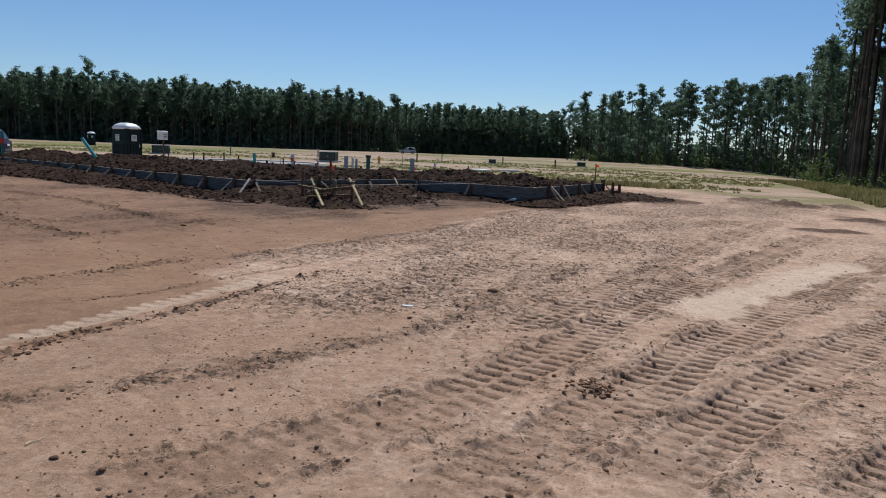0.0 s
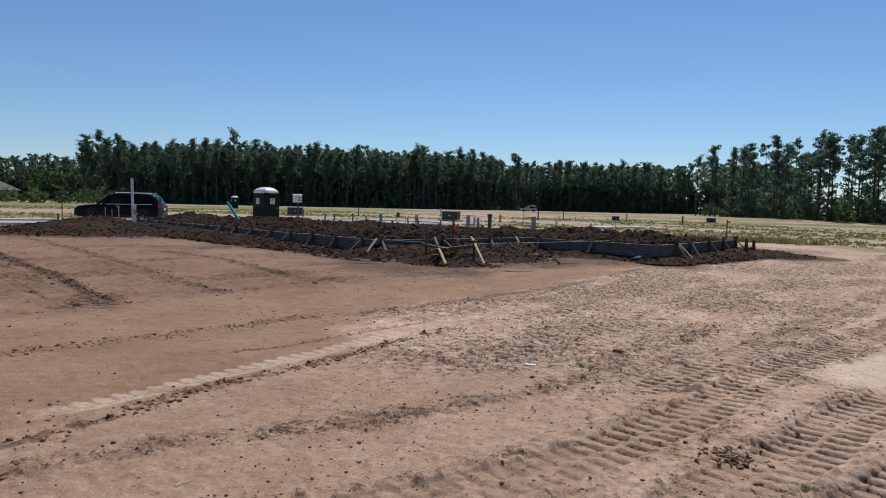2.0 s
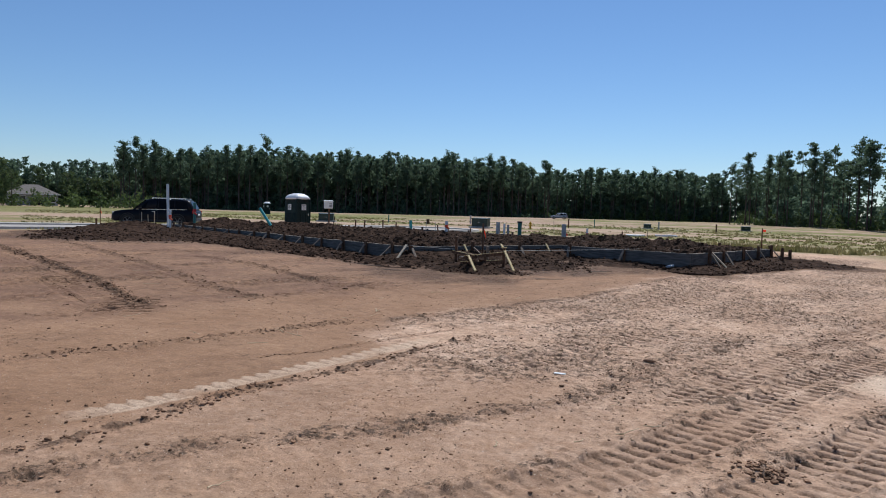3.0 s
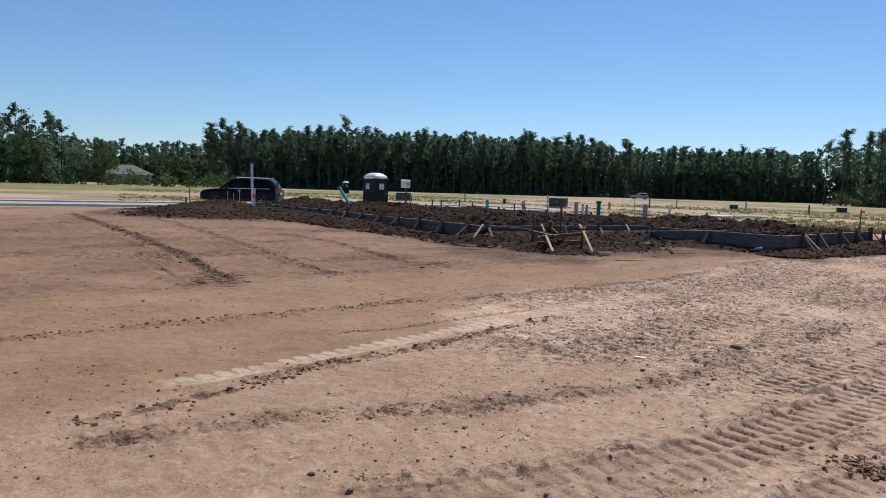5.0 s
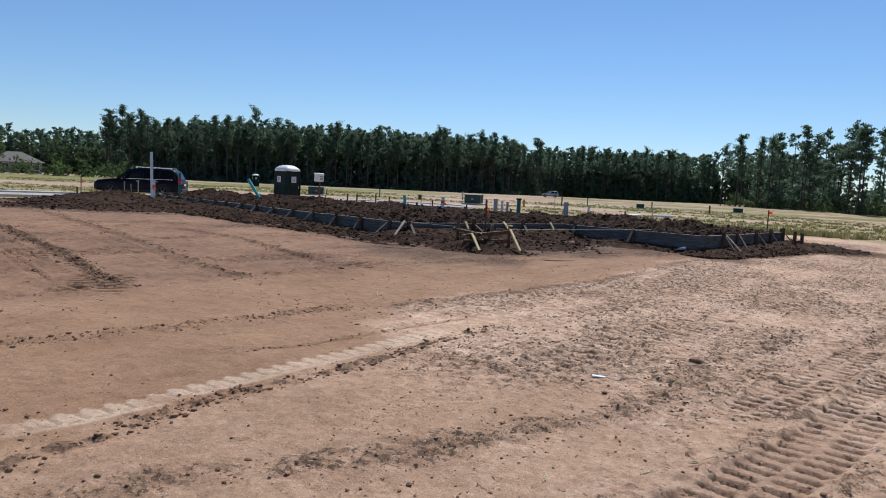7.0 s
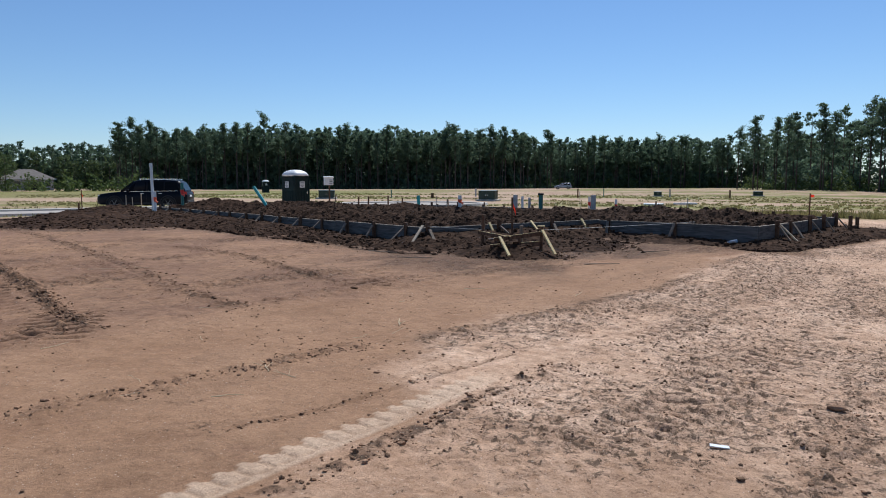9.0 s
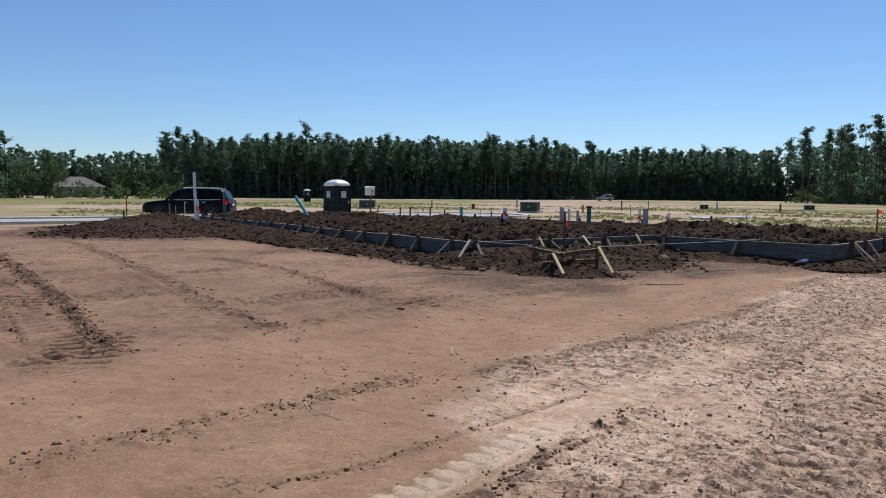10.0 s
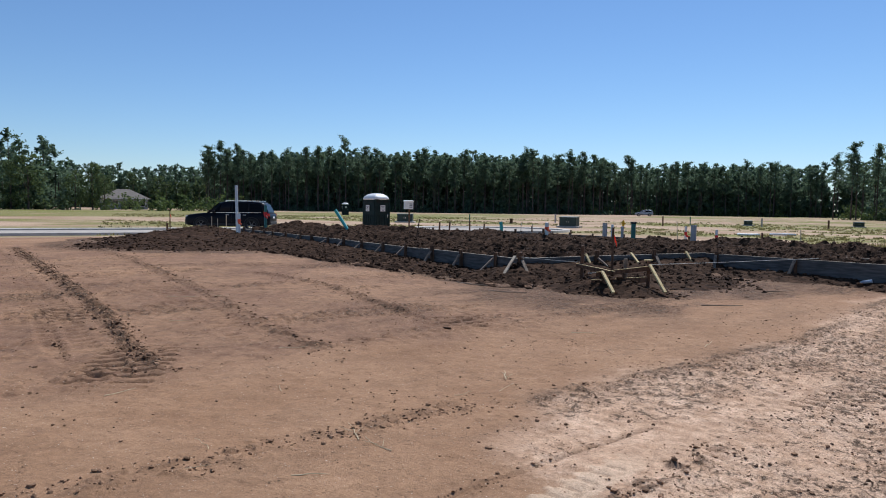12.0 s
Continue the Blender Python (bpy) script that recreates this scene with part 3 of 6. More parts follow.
    z = z * (1 - 0.8 * pool) - 0.012 * pool
    pale, damp_and_shade = np.maximum(pale, 0.8 * pool), damp_and_shade * (1 - pool)
    flecks = np.clip(0.95 * churn + 0.8 * damp_and_shade + 0.10 + 0.45 * scuff + 0.3 * brown * step(0.48, 0.66, fbm(u * 0.4, v, 0.7, 17, 4)) + 0.25 * (1 - brown) * step(0.36, 0.56, fbm(u * 0.5, v, 0.5, 16, 4)), 0, 1) * (1 - pool) * (1 - 0.8 * pale)
    return z, brown, damp_and_shade, pale, flecks, worked


def graded(parts):
    """Coordinates whose spacing grows from part to part: rows of (from, to, first spacing, last spacing)."""
    out = []
    for a, b, s0, s1 in parts:
        p = a
        while p < b:
            out.append(p)
            p += s0 + (s1 - s0) * (p - a) / (b - a)
    return np.array(out + [parts[-1][1]])


ROAD = smooth_line([(-110.0, -60.0), (-66.0, -6.0), (-44.0, 19.0), (-30.0, 35.5), (-22.0, 45.5), (-16.0, 52.5)], 6)
BULB = (-14.5, 54.5, 6.0)
# the sheet is laid out in rings round a place behind the walk, finest where the camera passes
HUB = (-0.4, -1.0)
ring_r = graded([(0.02, 3.6, 0.25, 0.05), (3.6, 9.5, 0.0165, 0.0165), (9.5, 20, 0.017, 0.055), (20, 34, 0.06, 0.2), (34, 75, 0.25, 0.9), (75, 270, 1, 5), (270, 2200, 7, 180)])
spoke = np.radians(np.concatenate([np.arange(-180, -60, 5.0), np.arange(-60, -50, 0.6), np.arange(-50, 35.5, 0.126), np.arange(36, 46, 0.6), np.arange(46, 178, 5.0)]))
SPOKE, RING = np.meshgrid(spoke, ring_r)
flat_x, flat_y = (HUB[0] + RING * np.sin(SPOKE)).ravel(), (HUB[1] + RING * np.cos(SPOKE)).ravel()
near = (flat_x > -22) & (flat_x < 16) & (flat_y > 1.5) & (flat_y < 30)
height = land(flat_x, flat_y)
# damp earth and the painted groove shade share one mask
masks = {name: np.zeros(len(flat_x)) for name in ("brown", "damp_and_shade", "pale", "far", "grass", "churn", "worked")}
add, b_, d_, p_, c_, w_ = relief(flat_x[near], flat_y[near])
fade = step(-22, -18, flat_x[near]) * step(-16, -13, -flat_x[near]) * step(1.5, 2.5, flat_y[near]) * step(-30, -27, -flat_y[near])
height[near] += add * fade
masks["worked"][near] = w_ * fade
masks["brown"][near], masks["damp_and_shade"][near], masks["pale"][near], masks["churn"][near] = b_, d_ * fade, p_ * fade, c_ * fade
_, edge_d, _ = along(EDGE, flat_x, flat_y)
masks["brown"] = np.where(near, masks["brown"], step(-0.25, 0.3, edge_d))
reach = np.hypot(flat_x + 2, flat_y - 4)
wob = fbm(flat_x, flat_y, 6.0, 21)
bearing = np.degrees(np.arctan2(flat_x, flat_y))
masks["far"] = np.maximum(step(27, 33, reach + 5 * (wob - 0.5)), step(9, 13, flat_x + 0.0 * flat_y + 4 * (wob - 0.5)) * step(22, 28, flat_y))
strips = step(0.52, 0.64, fbm(flat_x * 0.35, flat_y, 9.0, 22, 4) + 0.10 * (fbm(flat_x, flat_y, 1.4, 23) - 0.5))
masks["grass"] = masks["far"] * np.clip(0.85 * strips * step(40, 55, reach) + 0.7 * step(0.46, 0.62, fbm(flat_x, flat_y, 3.0, 24)) * step(-8, 4, flat_x) + 0.85 * step(80, 95, reach) * step(-190, -160, -reach) * step(20, 40, -flat_x) * step(0.15, 0.4, wob), 0, 1)
verge = step(-0.6, 1.6, flat_x - 15.2 - 0.375 * (flat_y - 23.4) + 2.5 * (wob - 0.5)) * step(10, 16, flat_y) * step(-95, -70, -flat_y)
masks["grass"] = np.maximum(masks["grass"], 0.9 * verge)
_, rd, _ = along(ROAD, flat_x, flat_y)
bulb_d = np.hypot(flat_x - BULB[0], flat_y - BULB[1]) - BULB[2]
road_d = np.minimum(np.abs(rd) - 3.9, bulb_d)
masks["grass"] = np.maximum(masks["grass"], 0.7 * step(-7, -3, -road_d) * step(0.3, 1.0, road_d) * step(0.35, 0.6, wob))
height = np.where(road_d < 2.5, height * step(0.4, 2.5, road_d) + (0.12) * (1 - step(0.4, 2.5, road_d)), height)
_, worked_d, _ = along(WORKED, flat_x, flat_y)
masks["worked"] = np.where(near, masks["worked"], step(-0.5, 0.6, worked_d) * masks["brown"])
nx, ny = len(spoke), len(ring_r)
idx = np.arange(nx * ny).reshape(ny, nx)
nxt = np.roll(idx, -1, axis=1)
quads = np.stack([idx[:-1], idx[1:], nxt[1:], nxt[:-1]], -1).reshape(-1, 4)
ground_mesh = from_arrays("ground", np.stack([flat_x, flat_y, height], -1), quads, M_GROUND, True)
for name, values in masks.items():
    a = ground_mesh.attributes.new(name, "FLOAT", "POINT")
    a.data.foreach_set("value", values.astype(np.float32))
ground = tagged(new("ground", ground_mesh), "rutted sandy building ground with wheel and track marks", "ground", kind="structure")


def ground_cell(x, y):
    """The ring and spoke just before a place, and how far it lies past them."""
    a, r = math.atan2(x - HUB[0], y - HUB[1]), math.hypot(x - HUB[0], y - HUB[1])
    i, j = int(np.clip(np.searchsorted(spoke, a) - 1, 0, nx - 2)), int(np.clip(np.searchsorted(ring_r, r) - 1, 0, ny - 2))
    return i, j, (a - spoke[i]) / (spoke[i + 1] - spoke[i]), (r - ring_r[j]) / (ring_r[j + 1] - ring_r[j])


def ground_z(x, y):
    """The height of the finished ground at a place."""
    i, j, u, v = ground_cell(x, y)
    h = height.reshape(ny, nx)
    return float((h[j, i] * (1 - u) + h[j, i + 1] * u) * (1 - v) + (h[j + 1, i] * (1 - u) + h[j + 1, i + 1] * u) * v)


def ribbon(name, line, offsets, mat, label, category):
    """A strip along a line with a cross-section of (sideways, height) pairs."""
    bm = bmesh.new()
    rows = []
    for k, (x, y) in enumerate(line):
        a, b = line[max(k - 1, 0)], line[min(k + 1, len(line) - 1)]
        dx, dy = b[0] - a[0], b[1] - a[1]
        n = math.hypot(dx, dy)
        rows.append([bm.verts.new((x - dy / n * o, y + dx / n * o, 0.12 + h)) for o, h in offsets])
    for p, q in zip(rows, rows[1:]):
        for j in range(len(offsets) - 1):
            bm.faces.new((p[j], p[j + 1], q[j + 1], q[j]))
    bmesh.ops.recalc_face_normals(bm, faces=bm.faces)
    ob = part(name, bm, mat)
    return tagged(ob, label, category, kind="structure")


ribbon("road", ROAD[:-2], [(-3.5, 0.03), (0, 0.09), (3.5, 0.03)], M_ASPHALT, "grey asphalt street between concrete kerbs", "road")
ribbon("kerb", ROAD[:-3], [(3.5, -0.05), (3.5, 0.12), (3.62, 0.15), (3.9, 0.15), (3.95, 0.0)], M_CONC, "pale concrete kerb along the street", "kerb")
ribbon("kerb", ROAD[:-3], [(-3.95, 0.0), (-3.9, 0.15), (-3.62, 0.15), (-3.5, 0.12), (-3.5, -0.05)], M_CONC, "pale concrete kerb along the street", "kerb")
circle = [(BULB[0] + (BULB[2] - 0.5) * math.cos(radians(a)), BULB[1] + (BULB[2] - 0.5) * math.sin(radians(a))) for a in range(-100, 205, 6)]
ribbon("kerb", circle, [(0.0, -0.05), (0.0, 0.12), (-0.12, 0.15), (-0.45, 0.15), (-0.5, 0.0)], M_CONC, "curved pale concrete kerb round the turning circle", "kerb")
bm = bmesh.new()
bmesh.ops.create_circle(bm, cap_ends=True, segments=64, radius=BULB[2] - 0.5, matrix=Matrix.Translation((BULB[0], BULB[1], 0.165)))
tagged(part("turning_circle", bm, M_ASPHALT), "grey asphalt turning circle at the street's end", "road", kind="structure")

# ---- the building pad: fill earth inside and banked against the forms ----
TOP = 0.76
PAD = [(-4.2, 17.0), (-0.6, 21.1), (2.74, 18.95), (5.75, 23.8), (-8.0, 32.9), (-12.3, 32.6), (-18.6, 28.7)]


def inside_pad(x, y):
    hit = np.zeros(np.shape(x), bool)
    for (ax, ay), (bx, by) in zip(PAD, PAD[1:] + PAD[:1]):
        cross = ((ay > y) != (by > y)) & (x < (bx - ax) * (y - ay) / (by - ay + 1e-12) + ax)
        hit ^= cross
    return hit


def edge_gap(a, b, x, y):
    """Along-edge share from 0 to 1 and distance to an edge."""
    dx, dy = b[0] - a[0], b[1] - a[1]
    u = np.clip(((x - a[0]) * dx + (y - a[1]) * dy) / (dx * dx + dy * dy), 0, 1)
    return u, np.hypot(x - a[0] - u * dx, y - a[1] - u * dy)


# bank outside each edge: width at its two ends, drop below the board's top at its two ends
BANKS = [((0, 1), 1.1, 0.7, 0.10, 0.09), ((1, 2), 0.6, 0.55, 0.30, 0.36), ((2, 3), 0.9, 1.3, 0.30, 0.22), ((3, 4), 0.8, 0.8, 0.2, 0.2), ((4, 5), 0.8, 0.8, 0.2, 0.2), ((5, 6), 0.8, 1.5, 0.2, 0.1), ((6, 0), 3.1, 1.6, 0.10, 0.36)]


def fill(x, y):
    """The height of the fill earth; well under the ground where there is none."""
    base = land(x, y)
    lumps = 0.6 * fbm(x, y, 0.9, 101) + 0.4 * fbm(x, y, 0.3, 102)
    fine = 1 - np.abs(2 * fbm(x, y, 0.22, 103, 4) - 1)
    core = TOP - 0.05 + 0.55 * (lumps - 0.48) + 0.20 * (fine - 0.7)
    # a few heaps of looser earth
    for hx, hy, r, h in ((-9.2, 24.0, 1.3, 0.10), (-16.3, 29.5, 1.2, 0.30), (-14.2, 30.8, 1.2, 0.20), (1.6, 25.6, 1.1, 0.22), (3.0, 24.2, 0.8, 0.18), (0.3, 27.0, 1.0, 0.12), (-11.9, 30.2, 0.9, 0.16)):
        core = core + h * np.exp(-((x - hx) ** 2 + (y - hy) ** 2) / r**2)
    near_edge = np.full(np.shape(x), 1e9)
    out = np.full(np.shape(x), -9.0)
    for (i, j), w0, w1, d0, d1 in BANKS:
        u, d = edge_gap(PAD[i], PAD[j], x, y)
        near_edge = np.minimum(near_edge, d)
        width = (w0 + (w1 - w0) * u) * (0.75 + 0.5 * fbm(x, y, 1.7, 104))
        top = TOP - (d0 + (d1 - d0) * u**2.5)
        share = d / width
        bank = base + (top - base) * np.clip(1 - share, 0, 1) ** 1.15 + (0.16 * (lumps - 0.5) + 0.13 * (fine - 0.7)) * np.clip(0.35 + 0.8 * d, 0, 1)
        bank = np.where(share < 1, bank, base - 0.03 - 0.3 * (share - 1))
        out = np.maximum(out, bank)
    core = core - 0.16 * np.exp(-((near_edge / 0.35) ** 2))
    pad = inside_pad(x, y)
    # the heap at the pad's street corner and the earth dug out round the corner boards
    for hx, hy, rx, ry, h in ((-15.4, 21.0, 2.6, 1.8, 0.18), (-18.3, 24.6, 2.0, 2.2, 0.26), (-19.9, 28.2, 1.8, 2.0, 0.44), (-2.4, 15.95, 0.85, 0.55, 0.27), (-2.9, 17.0, 1.3, 1.1, 0.18), (-1.2, 18.3, 1.3, 1.5, 0.10), (0.9, 19.9, 1.2, 0.8, 0.10), (6.6, 23.4, 1.4, 0.9, 0.16)):
        bell = np.exp(-(((x - hx) / rx) ** 2 + ((y - hy) / ry) ** 2))
        heap = base - 0.05 + (h + 0.05) * bell * (0.5 + lumps) + 0.10 * (fine - 0.75) * bell
        heap = np.where(bell > 0.05, heap, -9.0)
        out = np.maximum(out, heap)
    return np.where(pad & (near_edge > 0.08), core, np.where(pad, np.minimum(core, out), out))


fx_ = np.arange(-24.5, 8.6, 0.06)
fy_ = np.concatenate([np.arange(13.0, 22.0, 0.055), np.arange(22.0, 35.0, 0.11)])
FX, FY = np.meshgrid(fx_, fy_)
FZ = fill(FX, FY)
keep = FZ > land(FX, FY) - 0.06
cell = keep[:-1, :-1] | keep[1:, :-1] | keep[:-1, 1:] | keep[1:, 1:]
fi = np.arange(FX.size).reshape(FX.shape)
fq = np.stack([fi[:-1, :-1], fi[:-1, 1:], fi[1:, 1:], fi[1:, :-1]], -1)[cell]
used, inverse = np.unique(fq, return_inverse=True)
fv = np.stack([FX.ravel(), FY.ravel(), FZ.ravel()], -1)[used]
fill_mesh = from_arrays("fill_earth", fv, inverse.reshape(-1, 4), M_FILL, False)
tagged(new("fill_earth", fill_mesh), "dark brown lumpy fill earth banked against the forms", "earth", kind="stuff")


# earth spilled from the fill darkens the ground round it
sel = np.where((flat_x > -24) & (flat_x < 9) & (flat_y > 12) & (flat_y < 35))[0]
spill = fill(flat_x[sel], flat_y[sel]) - land(flat_x[sel], flat_y[sel])
spill = step(-0.11, -0.01, spill) * (0.35 + 0.9 * fbm(flat_x[sel], flat_y[sel], 0.5, 120, 4))
_, smear, _ = along([(-4.6, 15.6), (-3.4, 14.9), (-2.2, 14.7), (-1.0, 16.4), (0.6, 18.8), (1.6, 18.6), (3.2, 18.2)], flat_x[sel], flat_y[sel])
smear = step(-1.3, -0.1, -np.abs(smear - 0.3) - 0.9 * (fbm(flat_x[sel], flat_y[sel], 0.8, 121, 4) - 0.5)) * step(-4.8, -4.0, flat_x[sel]) * step(-4.0, -3.2, -flat_x[sel])
spill = np.maximum(spill, smear * (0.4 + 0.75 * fbm(flat_x[sel], flat_y[sel], 0.22, 122, 4)))
masks["damp_and_shade"][sel] = np.clip(np.maximum(masks["damp_and_shade"][sel], spill), 0, 1)
masks["brown"][sel] = np.maximum(masks["brown"][sel], np.clip(2 * spill, 0, 1))
masks["churn"][sel] = np.maximum(masks["churn"][sel], np.clip(1.3 * spill, 0, 1))
for name in ("damp_and_shade", "brown", "churn"):
    ground_mesh.attributes[name].data.foreach_set("value", masks[name].astype(np.float32))


def fill_z(x, y):
    return max(float(fill(np.array([x]), np.array([y]))[0]), float(land(x, y)))


# ---- form boards, stakes and kickers round the pad ----
def form_run(a, b, post_gap, first, kick, label, inner=False):
    """Boards on edge from a to b, with stakes outside them and kickers that hold the stakes; every board is a thing with its own stakes."""
    a, b = Vector((*a, 0)), Vector((*b, 0))
    length, way = (b - a).length, (b - a).normalized()
    out = Vector((way.y, -way.x, 0))
    n = max(1, round(length / 3.8))
    for k in range(n):
        p, q = a + way * (length * k / n + 0.004), a + way * (length * (k + 1) / n - 0.004)
        lift = random.uniform(-0.008, 0.008)
        holder = thing("form_board", label, "form board", "boards of the slab form", Matrix.Translation(p))
        bm = bmesh.new()
        v = q - p
        bm_turn = Matrix((tuple(way), tuple(out), (0, 0, 1))).transposed()
        box(bm, (v.length, 0.038, 0.40), v / 2 + Vector((0, 0, TOP - 0.206 + lift)), bm_turn, 0.004)
        part("board", bm, M_FORM, holder)
        bm = bmesh.new()
        box(bm, (v.length, 0.036, 0.006), v / 2 + Vector((0, 0, TOP - 0.003 + lift)), bm_turn)
        part("top_edge", bm, M_FORMEDGE, holder, "pale sawn top edge of the board")
        s = first if k == 0 else post_gap * 0.5
        while s < v.length:
            at = way * s + out * 0.055
            h = TOP + random.uniform(0.04, 0.14)
            bm = bmesh.new()
            foot = fill_z(*(p + at + out * 0.1).xy) - 0.15
            lean = Vector((random.uniform(-0.02, 0.02), random.uniform(-0.02, 0.02), 0))
            bar(bm, at + Vector((0, 0, foot)), at + lean + Vector((0, 0, h)), 0.085, 0.06, 0.006)
            part("stake", bm, M_STAKE, holder, "dark wooden stake")
            if kick and random.random() < kick:
                end = at + out * random.uniform(0.24, 0.33) + way * random.uniform(-0.12, 0.12)
                end.z = fill_z(*(p + end).xy) - 0.03
                bm = bmesh.new()
                bar(bm, at + out * 0.045 + Vector((0, 0, TOP - 0.03)), end, 0.065, 0.03, 0.004)
                part("kicker", bm, M_OLDWOOD, holder, "slanting weathered kicker board")
            s += post_gap * random.uniform(0.9, 1.1)


random.seed(11)
grey = "weathered grey form board staked on edge in dark earth"
form_run(PAD[6], PAD[0], 1.25, 0.7, 0.85, grey)
form_run(PAD[0], PAD[1], 1.8, 0.03, 0.9, grey)
form_run(PAD[1], PAD[2], 1.9, 0.3, 0.7, grey)
form_run(PAD[2], PAD[3], 1.05, 1.0, 0.95, grey)
form_run(PAD[3], PAD[4], 1.5, 0.03, 0.3, grey)
form_run(PAD[4], PAD[5], 1.1, 0.2, 0.3, grey)
form_run(PAD[5], PAD[6], 1.2, 0.2, 0.3, grey)

# inner boards of the stepped porch corner
for a, b in (((3.0, 20.7), (1.2, 22.0)), ((-0.4, 22.9), (1.9, 21.4))):
    holder = thing("form_board", "short weathered board laid across the porch corner", "form board", "boards of the slab form", Matrix.Translation((*a, 0)))
    v = Vector((b[0] - a[0], b[1] - a[1], 0))
    bm = bmesh.new()
    bar(bm, Vector((0, 0, TOP - 0.02)), v + Vector((0, 0, TOP - 0.02)), 0.09, 0.038, 0.004)
    part("board", bm, M_OLDWOOD, holder)
    for s in (0.1, 0.9):
        bm = bmesh.new()
        bar(bm, v * s + Vector((0.04, -0.05, TOP - 0.4)), v * s + Vector((0.04, -0.05, TOP + 0.10)), 0.06, 0.04, 0.005)
        part("stake", bm, M_STAKE, holder)


# ---- corner batter boards ----
def batter_board():
    z0 = 0.36
    b = thing("batter_board", "corner batter board of dark stakes, thin rails and fresh yellow braces", "batter board", at=Matrix.Translation((-2.4, 16.0, z0)))
    o = Vector((-2.4, 16.0, z0))
    posts = {"l": (-2.89, 16.43, 0.72), "c": (-2.42, 15.66, 0.36), "m": (-2.12, 16.25, 0.52), "r": (-1.73, 16.22, 0.50), "f": (-2.12, 15.9, 0.30)}
    for k, (x, y, h) in posts.items():
        bm = bmesh.new()
        bar(bm, Vector((x, y, z0 - 0.25)) - o, Vector((x + 0.01, y, z0 + h)) - o, 0.10 if k in "lr" else 0.085, 0.06, 0.006)
        part("stake", bm, M_STAKE if k != "m" else M_OLDWOOD, b)

    def rail(p, q, wide, mat, name="rail"):
        bm = bmesh.new()
        bar(bm, Vector(p) - o, Vector(q) - o, 0.025 if name == "rail" else wide, wide if name == "rail" else 0.03, 0.003)
        part(name, bm, mat, b)

    for p, q, high in (((-2.98, 16.39, 0.72), (-2.25, 15.72, 0.66), 0.06), ((-2.55, 15.62, 0.64), (-1.66, 16.16, 0.74), 0.07), ((-2.62, 15.60, 0.50), (-1.74, 16.12, 0.54), 0.09)):
        rail(p, q, high, M_STAKE)
        lift = Vector((0, 0, high / 2 + 0.004))
        bm = bmesh.new()
        bar(bm, Vector(p) - o + lift, Vector(q) - o + lift, 0.014, 0.006)
        part("sawn_edge", bm, M_NEWWOOD, b, "pale sawn top edge of the rail")
    for p, q in (((-1.70, 16.10, 0.80), (-1.43, 15.72, 0.38)), ((-2.45, 15.62, 0.70), (-2.23, 15.30, 0.38))):
        rail(p, q, 0.055, M_NEWWOOD, "brace")
    bm = bmesh.new()
    box(bm, (0.14, 0.05, 0.025), Vector((-1.73, 16.22, z0 + 0.51)) - o, None, 0.004)
    part("cap_block", bm, M_NEWWOOD, b, "pale wooden block on the stake")
    return b


batter_board()


def string_line(a, b):
    bm = bmesh.new()
    a, b = Vector(a), Vector(b)
    last = a
    for k in range(1, 9):
        t = k / 8
        p = a.lerp(b, t) - Vector((0, 0, 0.008 * math.sin(math.pi * t)))
        tube(bm, last, p, 0.0028, 0.0028, 5)
        last = p
    tagged(part("string_line", bm, M_STRING), "taut white mason's string from the batter board to the form", "string")


string_line((-1.72, 16.13, 0.80), (1.55, 19.72, 0.80))
string_line((-2.89, 16.40, 0.78), (-4.16, 16.95, 0.80))
string_line((-2.7, 15.8, 0.64), (-1.66, 16.2, 0.74))

# kickers in fresh wood along the porch edge
for x, y, wx, wy in ((-4.24, 16.93, -0.16, -0.62), (-3.05, 18.35, 0.12, -0.10), (-2.2, 19.3, 0.22, -0.20), (-1.05, 20.55, 0.16, -0.15), (3.35, 19.9, 0.42, -0.2)):
    bm = bmesh.new()
    foot = fill_z(x + wx, y + wy)
    bar(bm, (0, 0, TOP + 0.05 - foot), (wx, wy, -0.04), 0.06, 0.03, 0.004)
    ob = part("kicker_board", bm, M_NEWWOOD if -4 < x < -1 else M_LATH)
    ob.matrix_world = Matrix.Translation((x, y, foot))
    tagged(ob, "slanting pale pine kicker leaning on the form", "kicker board", "fresh kickers")


# ---- pipes, laths and stakes standing in the earth ----
def standing_pipe(x, y, tall, radius, mat, label, lean=(0, 0), tape=None, cap=None, sides=14):
    z = fill_z(x, y)
    p = thing("standing_pipe", label, "pipe", "plumbing pipes", Matrix.Translation((x, y, z)))
    bm = bmesh.new()
    top = Vector((lean[0], lean[1], tall))
    tube(bm, -top * 0.3, top, radius, radius, sides)
    tube(bm, top, top * 1.002, radius * 0.8, radius * 0.8, sides)
    part("pipe", bm, mat, p)
    if cap:
        bm = bmesh.new()
        tube(bm, top * 0.93, top * 1.04, radius * 1.35, radius * 1.35, sides)
        part("cap", bm, cap, p)
    if tape:
        bm = bmesh.new()
        tube(bm, top * 0.55, top * 0.72, radius * 1.12, radius * 1.18, sides)
        box(bm, (0.16, 0.01, 0.07), top * 0.5 + Vector((0.07, -radius, 0)), Euler((0.3, 0.5, 0.2)).to_matrix())
        part("marking_tape", bm, tape, p)
    return p


standing_pipe(-17.75, 27.3, 1.88, 0.055, M_WHITEPVC, "tall white plastic pipe upright beside the form", (-0.05, 0.0))
standing_pipe(-17.6, 27.2, 0.78, 0.05, M_WHITEPVC, "short white pipe with orange tape beside the form", (0.0, 0), M_ORANGE)
